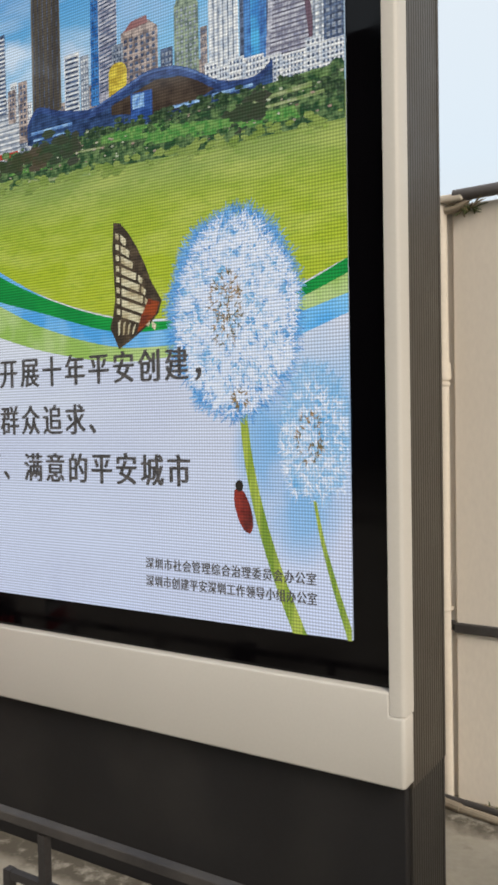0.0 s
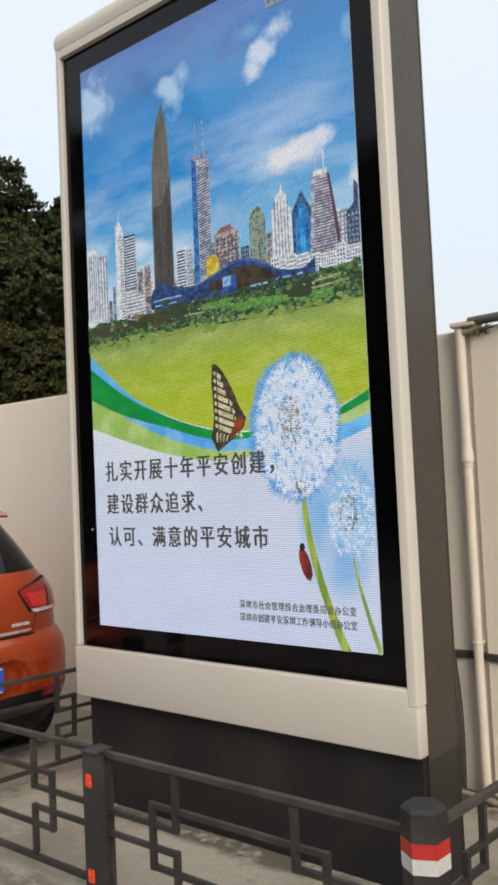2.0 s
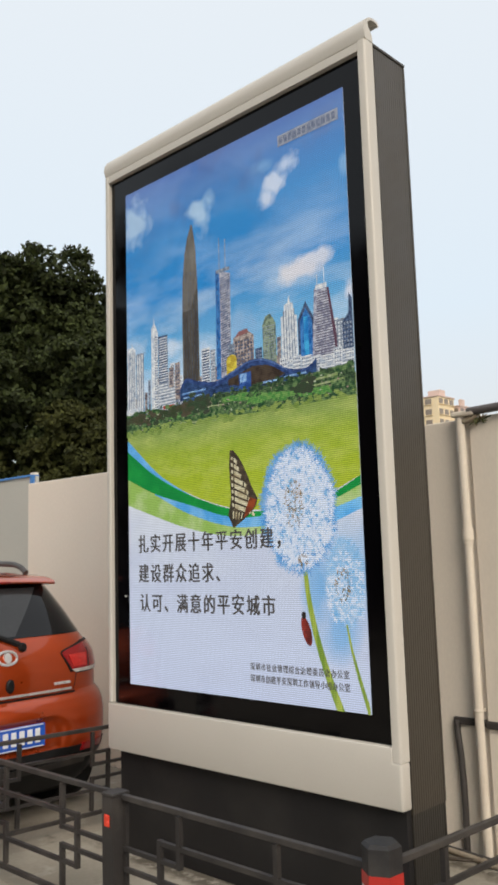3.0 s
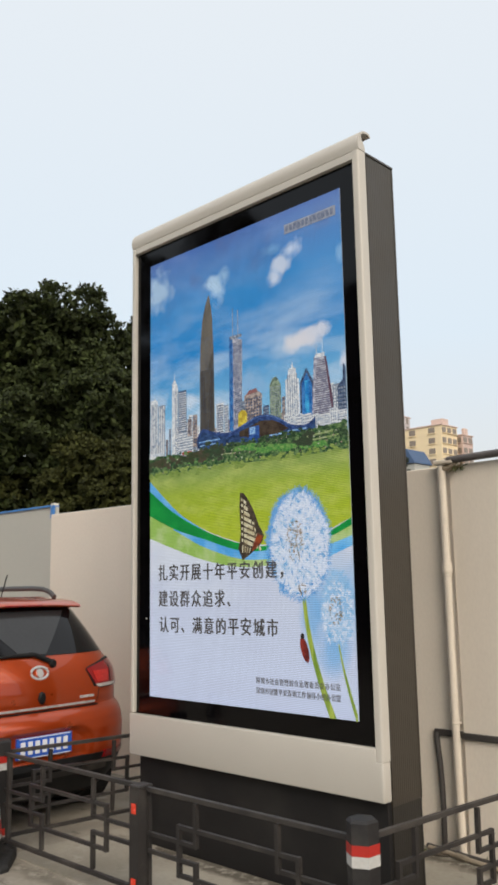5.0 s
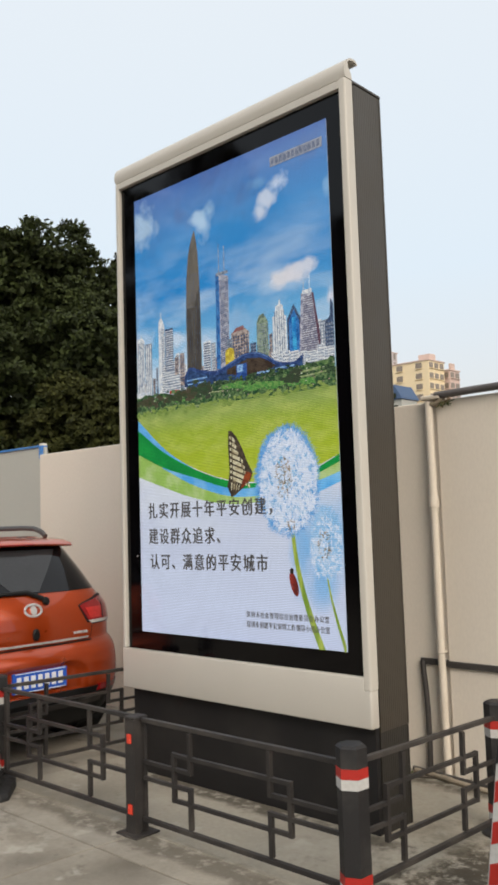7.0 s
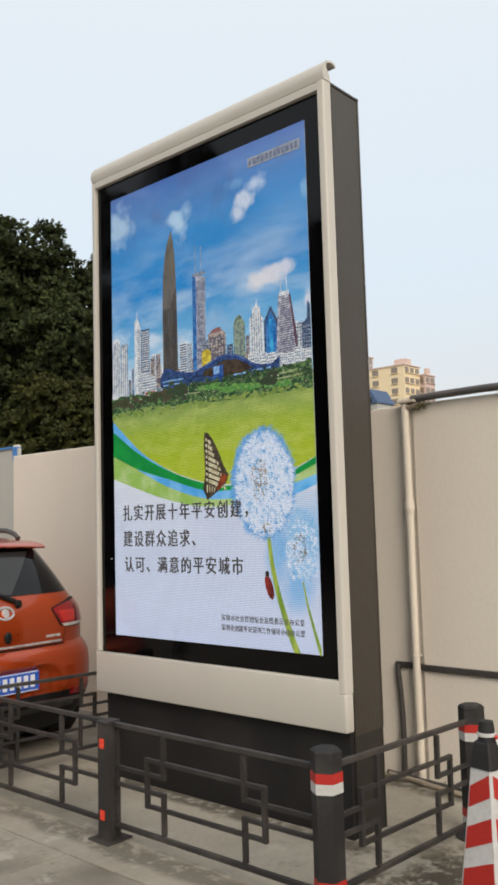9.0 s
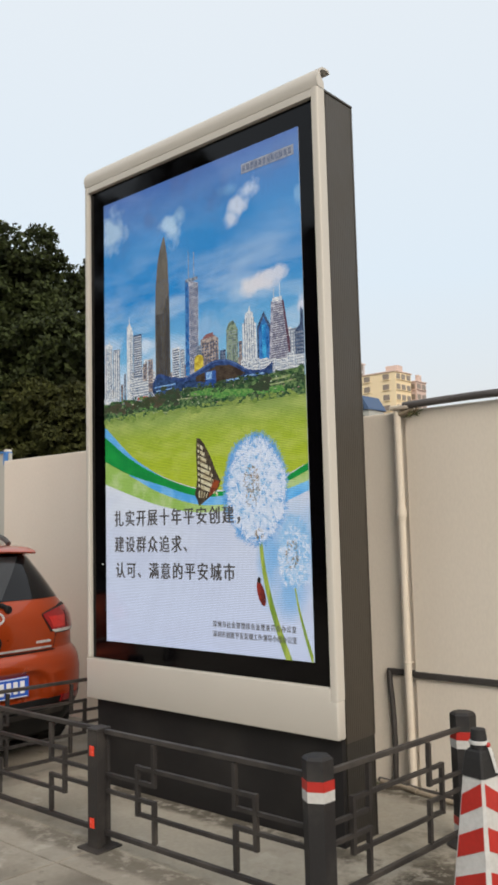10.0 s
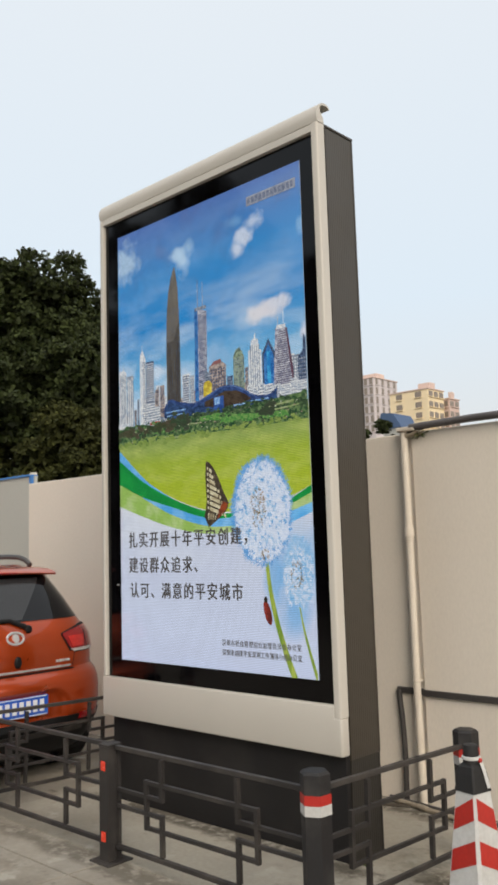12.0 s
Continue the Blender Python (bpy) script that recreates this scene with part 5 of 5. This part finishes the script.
emblem = part("emblem", tube([(EX - 0.012 * math.sin(2 * math.pi * k / 28), 0.070 * math.cos(2 * math.pi * k / 28), EZ + 0.041 * math.sin(2 * math.pi * k / 28)) for k in range(29)], 0.0095, 8), SILVER, gate, "oval silver emblem", smooth=True)
part("emblem_centre", loft([[(EX + o - 0.012 * (z / 0.05), y * 1.15, EZ + z * 0.8) for z, y in ((-0.036, -0.010), (-0.036, 0.010), (-0.012, 0.022), (0.020, 0.022), (0.038, 0.008), (0.038, -0.008), (0.020, -0.022), (-0.012, -0.022))] for o in (-0.010, 0.012)]), SILVER, emblem)
part("gate_handle", lathe([(0.0, 0.0), (0.03, 0.0), (0.03, 0.02), (0.022, 0.028)], 16), TRIM, gate, "black tailgate button").matrix_basis = Matrix.Translation((rear_x(0.0, 0.872) + 0.006, 0.0, 0.872)) @ Matrix.Rotation(radians(90), 4, "Y") @ Matrix.Diagonal((1.4, 0.95, 1, 1))
for y0, y1 in ((0.340, 0.362), (0.368, 0.398), (0.404, 0.424), (0.430, 0.470)):
    part("badge_bar", box(rear_x(y0, 0.845) + 0.010, rear_x(y0, 0.845) + 0.016, y0, y1, 0.838, 0.856, 0.001), SILVER, gate)
for s in (-1, 1):
    def wide(inner, outer, s=s):
        """Mirrors a pair of distances from the middle to one side."""
        return (inner, outer) if s > 0 else (-outer, -inner)

    def lampshape(b, wide=wide):
        # pointed inwards at two thirds of its height, slanting up to the outer corner
        inner = 0.485 - 0.070 * b / 0.68 if b < 0.68 else 0.415 + 0.25 * ((b - 0.68) / 0.32) ** 1.3
        return wide(inner, 0.842 - 0.035 * b - 0.05 * max(0, b - 0.8) / 0.2)
    tail = part("tail_light", on_rear(0, 0, 0.925, 1.088, 0.024, ny=20, nz=14, shape=lampshape), LAMP, car, "red tail light", smooth=True)
    part("lamp_bezel", on_rear(0, 0, 0.908, 1.100, 0.017, ny=20, nz=14, shape=lambda b, lampshape=lampshape, s=s: (lampshape(b)[0] - 0.010, lampshape(b)[1] + 0.004) if s > 0 else (lampshape(b)[0] - 0.004, lampshape(b)[1] + 0.010)), TRIM, tail, "dark bezel round the lamp", smooth=True)
    part("clear_lens", on_rear(0, 0, 0.903, 0.9245, 0.022, ny=16, nz=2, shape=lambda b, wide=wide: wide(0.515 - 0.03 * b, 0.840)), LENS, tail, "clear reversing lens")
    part("inner_lens", on_rear(0, 0, 0.940, 1.020, 0.028, ny=8, nz=4, shape=lambda b, wide=wide: wide(0.500 - 0.035 * b, 0.625 + 0.015 * b)), LAMP_INNER, tail, "bright red inner lens")
    part("lens_seam", on_rear(0, 0, 0.928, 1.050, 0.0275, ny=2, nz=4, shape=lambda b, wide=wide: wide(0.640 + 0.02 * b, 0.650 + 0.02 * b)), TRIM, tail)
    part("lamp_shadow_gap", on_rear(0, 0, 0.893, 0.902, 0.006, ny=16, nz=1, shape=lambda b, wide=wide: wide(0.52, 0.838)), TRIM, tail, "dark shut line")
    part("bumper_reflector", on_rear(0, 0, 0.415, 0.462, 0.022, ny=8, nz=2, shape=lambda b, wide=wide: wide(0.50 + 0.02 * b, 0.715)), LAMP, car, "low red bumper reflector")
    part("roof_rail", tube([(-0.60, s * 0.445, 1.558), (-0.66, s * 0.445, 1.595), (-0.76, s * 0.445, 1.620), (-0.95, s * 0.445, 1.628), (-1.7, s * 0.445, 1.625), (-1.95, s * 0.445, 1.565)], 0.021, 8), GREY_RAIL, car, "grey roof rail", smooth=True)
    side = bmesh.new()
    q = [(-0.75, 1.11), (-2.55, 1.11), (-2.1, 1.46), (-0.95, 1.46)]
    vs = [side.verts.new((x, s * (table(WIDTH, z) + 0.004), z)) for x, z in q] + [side.verts.new((x, s * (table(WIDTH, z) - 0.02), z)) for x, z in q]
    for f in ((0, 1, 2, 3), (7, 6, 5, 4), (0, 4, 5, 1), (1, 5, 6, 2), (2, 6, 7, 3), (3, 7, 4, 0)):
        side.faces.new([vs[i] for i in f])
    bmesh.ops.recalc_face_normals(side, faces=side.faces)
    part("side_window", side, CARGLASS, car)
# spoiler over the rear window
sp = [(-0.60, 1.560), (-0.44, 1.545), (-0.345, 1.520), (-0.325, 1.505), (-0.335, 1.494), (-0.42, 1.488), (-0.52, 1.500)]
part("spoiler", loft([[(x - 0.05 * (y / 0.58) ** 2, y, z - 0.018 * (y / 0.58) ** 2) for x, z in sp] for y in [-0.545 + 0.545 / 6 * i for i in range(13)]]), PAINT, car, smooth=True)
part("brake_lamp", box(-0.334, -0.322, -0.16, 0.16, 1.499, 1.508, 0.002), LAMP, car)
# wiper, plate, lower bumper, exhaust, aerial
wiper = part("wiper", tube([(rear_x(0.10, 1.12) + 0.03, 0.10, 1.115), (rear_x(-0.02, 1.17) + 0.035, -0.02, 1.165), (rear_x(-0.20, 1.17) + 0.035, -0.22, 1.165), (rear_x(-0.55, 1.15) + 0.035, -0.52, 1.150)], [0.02, 0.017, 0.012, 0.008], 8), TRIM, car, smooth=True)
part("wiper_pivot", lathe([(0.028, -0.02), (0.03, 0.02), (0.02, 0.035)], 14), TRIM, wiper).matrix_basis = Matrix.Translation((rear_x(0.12, 1.10) + 0.015, 0.12, 1.095)) @ Matrix.Rotation(radians(80), 4, "Y")
plate = part("number_plate", on_rear(-0.225, 0.225, 0.492, 0.630, 0.02, nz=2), PLATE, car, "blue number plate with white bars")
for k in range(7):
    y0 = -0.198 + 0.058 * k
    x0 = rear_x(y0 + 0.018, 0.56)
    part("plate_bar", box(x0 + 0.019, x0 + 0.025, y0, y0 + 0.036, 0.520, 0.604, 0.001), PLATE_MARK, plate)
px = rear_x(0, 0.56) + 0.0205
for za, zb in ((0.494, 0.500), (0.622, 0.628)):
    part("plate_border", box(px - 0.004, px + 0.003, -0.21, 0.21, za, zb, 0.001), PLATE_MARK, plate)
part("lower_bumper", on_rear(0, 0, 0.202, 0.452, 0.014, ny=20, nz=6, shape=lambda b: (-0.69 - 0.12 * b, 0.69 + 0.12 * b)), TRIM, car, "black plastic lower bumper", smooth=True)
part("bumper_strip", on_rear(-0.55, 0.55, 0.335, 0.375, 0.03, ny=16, nz=2), FENCE, car, "grey skid strip", smooth=True)
part("underbody", box(-3.6, -0.2, -0.68, 0.68, 0.16, 0.22), TRIM, car)
part("aerial", tube([(-0.80, 0.075, 1.56), (-0.84, 0.15, 1.735)], 0.005, 6), TRIM, car)
for wx in (-0.72, -3.05):
    for s in (-1, 1):
        ty = part("tyre", lathe([(0.20, -0.095), (0.285, -0.098), (0.308, -0.075), (0.312, 0), (0.308, 0.075), (0.285, 0.098), (0.20, 0.095)], 32), RUBBER, car, "black rubber tyre", smooth=True)
        ty.matrix_basis = Matrix.Translation((wx, s * 0.755, 0.312)) @ Matrix.Rotation(radians(90), 4, "X")
        rim = part("rim", lathe([(0.03, -0.09), (0.14, -0.07), (0.198, -0.085), (0.198, 0.085), (0.14, 0.07), (0.03, 0.09)], 20), CHROME, ty, smooth=True)
        arch = part("wheel_arch", lathe([(0.36, -0.13), (0.36, 0.118)], 28), TRIM, car)
        arch.matrix_basis = Matrix.Translation((wx, s * 0.745, 0.32)) @ Matrix.Rotation(radians(90), 4, "X")


# ---- trees beyond the wall ----
def tree(x, y, height, spread, seed, leaves, material, base=0.0, lowest=0.25, leaf=1.0, lobes=26):
    """A tapered trunk with limbs, and a dense crown: lobes of foliage, each of leafy clumps, uneven and with small gaps."""
    r = np.random.RandomState(seed)
    ob = thing("tree", "large dense dark green leafy tree beyond the wall", "tree", at=(x, y, base))
    trunk_h = height * 0.5
    pts = [(0.15 * math.sin(seed + i), 0.12 * math.cos(seed * 2 + i), trunk_h * i / 5) for i in range(6)]
    part("trunk", tube(pts, [0.34 - 0.045 * i for i in range(6)], 10), BARK, ob, smooth=True)
    clumps, limbs = [], []
    for i in range(lobes):
        h = (i + 0.5) / lobes
        reach = spread * (0.25 + 0.75 * math.sin(math.pi * min(0.97, 0.22 + 0.78 * h)) ** 0.6)
        a, d = i * 2.4 + r.uniform(-0.4, 0.4), reach * r.uniform(0.45, 0.80)
        big = spread * r.uniform(0.24, 0.38) * (1.0 - 0.25 * h)
        cz = height * (lowest + (1 - lowest) * h) - big * 0.75
        limbs.append((d * math.cos(a), d * math.sin(a), cz))
        for _ in range(34):
            v = r.normal(size=3)
            v /= np.linalg.norm(v)
            v[2] = abs(v[2]) * 1.1 - 0.25
            k = r.uniform(0.75, 1.12)
            clumps.append((limbs[-1][0] + v[0] * big * k, limbs[-1][1] + v[1] * big * k, cz + v[2] * big * 0.85 * k, big * r.uniform(0.12, 0.32)))
    for lx, ly, lz in limbs[::4]:
        part("limb", tube([(0, 0, trunk_h * 0.6), (lx * 0.5, ly * 0.5, (trunk_h * 0.6 + lz) / 2 + 0.2), (lx, ly, lz)], [0.16, 0.09, 0.03], 7), BARK, ob, smooth=True)
    c = np.array(clumps)
    pick = r.randint(0, len(c), leaves)
    v = r.normal(size=(leaves, 3))
    v /= np.linalg.norm(v, axis=1)[:, None]
    v[:, 2] = np.where(v[:, 2] < -0.3, -v[:, 2], v[:, 2])
    rad = c[pick, 3] * r.uniform(0.3, 1.0, leaves) ** 0.5 * r.uniform(0.85, 1.2, leaves)
    p = c[pick, :3] + v * rad[:, None] * np.array([1, 1, 0.7])
    size = r.uniform(0.034, 0.084, leaves)[:, None] * leaf
    # coarse shaded foliage in the heart of each lobe
    heart = r.uniform(size=leaves) < 0.14
    lc = np.array(limbs)[r.randint(0, len(limbs), leaves)]
    p[heart] = (lc + r.normal(size=(leaves, 3)).clip(-1.3, 1.3) * spread * 0.10 - np.array([0, 0, spread * 0.03]))[heart]
    size[heart] *= 1.8
    u = r.normal(size=(leaves, 3)) + v * 0.3
    u /= np.linalg.norm(u, axis=1)[:, None]
    w = np.cross(u, v + 0.6 * r.normal(size=(leaves, 3)))
    w /= np.linalg.norm(w, axis=1)[:, None] + 1e-9
    quad = np.stack([p - u * size, p + w * size * 0.5, p + u * size, p - w * size * 0.5], 1).reshape(-1, 3)
    me = bpy.data.meshes.new("crown")
    me.from_pydata(quad.tolist(), [], np.arange(leaves * 4).reshape(-1, 4).tolist())
    me.materials.append(material)
    crown = new("crown", me)
    crown.parent = ob
    return ob


tree(-15.0, 9.2, 8.7, 4.4, 3, 340000, LEAF, base=-0.2, lowest=0.22, leaf=0.85, lobes=56)
tree(-14.2, 12.4, 9.2, 2.5, 8, 80000, LEAF, base=-0.2, lowest=0.30, lobes=18)
tree(-10.5, 7.6, 4.7, 1.9, 5, 110000, LEAF_PALE, base=-0.2, lowest=0.22, leaf=0.7, lobes=26)
tree(-13.9, 7.0, 4.5, 2.1, 15, 110000, LEAF_PALE, base=-0.2, lowest=0.22, leaf=0.7, lobes=26)
tree(-20.5, 11.5, 10.2, 3.4, 41, 70000, LEAF, base=-0.2, lowest=0.22)


# ---- buildings beyond ----
def flats(name, label, x, y, yaw, sx, sy, height, storeys, nx, ny, facade, slim=False):
    """A block of flats: walls with set-back windows on two sides, floor bands, parapet and a roof hut. Its corner nearest the yard is at (x, y)."""
    ob = thing(name, label, "building", at=(x, y, 0))
    ob.rotation_euler = (0, 0, radians(yaw))
    part("wall", box(-sx, 0, 0, sy, -1, height, 0.05), facade, ob)
    part("parapet", box(-sx - 0.25, 0.25, -0.25, sy + 0.25, height + 0.001, height + 0.35, 0.05), FACADE_PINK, ob)
    part("roof_hut", box(-sx * 0.35, -sx * 0.05, sy * 0.25, sy * 0.6, height + 0.351, height + 2.2, 0.05), FACADE_PINK, ob)
    fl = height / storeys
    hw = 0.62 if slim else 1.0
    win = box(-hw, hw, -0.06, 0.02, 0, 2.3 if slim else 1.6)
    me = bpy.data.meshes.new("window")
    win.to_mesh(me)
    win.free()
    me.materials.append(PANE)
    sill = box(-hw - 0.2, hw + 0.2, -0.35, -0.001, -0.18, -0.02)
    ms = bpy.data.meshes.new("sill")
    sill.to_mesh(ms)
    sill.free()
    ms.materials.append(facade)
    for k in range(max(0, storeys - 6), storeys):
        z = fl * k + 0.95
        for i in range(nx):
            o = new("window", me)
            o.parent, o.location = ob, (-sx * (i + 0.5) / nx, -0.001, z)
            s = new("sill", ms)
            s.parent, s.location = o, (0, 0, 0)
        for j in range(ny):
            o = new("window", me)
            o.parent, o.location, o.rotation_euler = ob, (0.001, sy * (j + 0.5) / ny, z), (0, 0, radians(90))
            s = new("sill", ms)
            s.parent, s.location = o, (0, 0, 0)
    return ob


flats("apartment_building", "yellow apartment building with pink parapet in the distance", -119.4, 202.0, 0, 12.6, 8.4, 44.3, 15, 2, 3, FACADE)
flats("apartment_building", "pink apartment wing behind the yellow building", -118.3, 211.5, 0, 3.0, 5.5, 42.3, 14, 1, 2, FACADE_PINK)
flats("apartment_tower", "tall grey-pink apartment tower in the distance", -156.5, 230.0, 0, 26, 14, 57.0, 18, 12, 4, FACADE_GREY, slim=True)
shed = thing("roof_hut", "blue sheet-metal roof hut beyond the wall", "hut", at=(-62.0, 99.0, 0))
part("hut_wall", box(-3.4, -0.5, 0, 4, -1, 17.9), HOARD, shed)
part("roof_sheet", loft([[(x, y, z) for x, z in ((-4.1, 17.92), (-0.3, 17.92), (-0.35, 18.15), (-1.5, 20.0), (-3.5, 20.25), (-4.0, 18.4))] for y in (-0.3, 4.3)]), BLUE_SHEET, shed)
tree(-20.8, 32.0, 7.9, 1.9, 21, 40000, LEAF, base=-0.2, lowest=0.35, lobes=14)
# plain building across the yard, which closes the place behind the walk
back = tagged(part("building_opposite", box(-30, -6, -26, -17, -1, 12.1, 0.05), FACADE_PLAIN), "plain dark grey building across the yard", "building", kind="structure")
tree(-13.5, -9.0, 11.5, 3.6, 31, 30000, LEAF, base=0.1, lowest=0.2, leaf=1.8)


# ---- concrete slabs of the yard ----
slab_meshes = {}
for i in range(-6, 4):
    for j in range(-3, 3):
        x0, y0 = 3.0 * i - 1.80, 2.9 * j + 1.33
        zs = round(ground_z(y0 + 2.9) - ground_z(y0), 3)
        if zs not in slab_meshes:
            bm = box(0.0055, 2.9945, 0.0055, 2.8945, -0.05, 0.0, 0.004)
            for v in bm.verts:
                v.co.z += v.co.y * zs / 2.9
            me = bpy.data.meshes.new("slab")
            bm.to_mesh(me)
            bm.free()
            me.materials.append(CONCRETE)
            slab_meshes[zs] = me
        ob = new("slab", slab_meshes[zs])
        ob.parent, ob.location = ground, (x0, y0, ground_z(y0))

pad = box(-3.17, -0.30, 1.63, 3.61, -0.02, 0.003)
for v in pad.verts:
    v.co.z += ground_z(v.co.y)
tagged(part("pavement_pad", pad, PAD), "pale concrete pad under the sign inside the fence", "pavement", kind="structure")
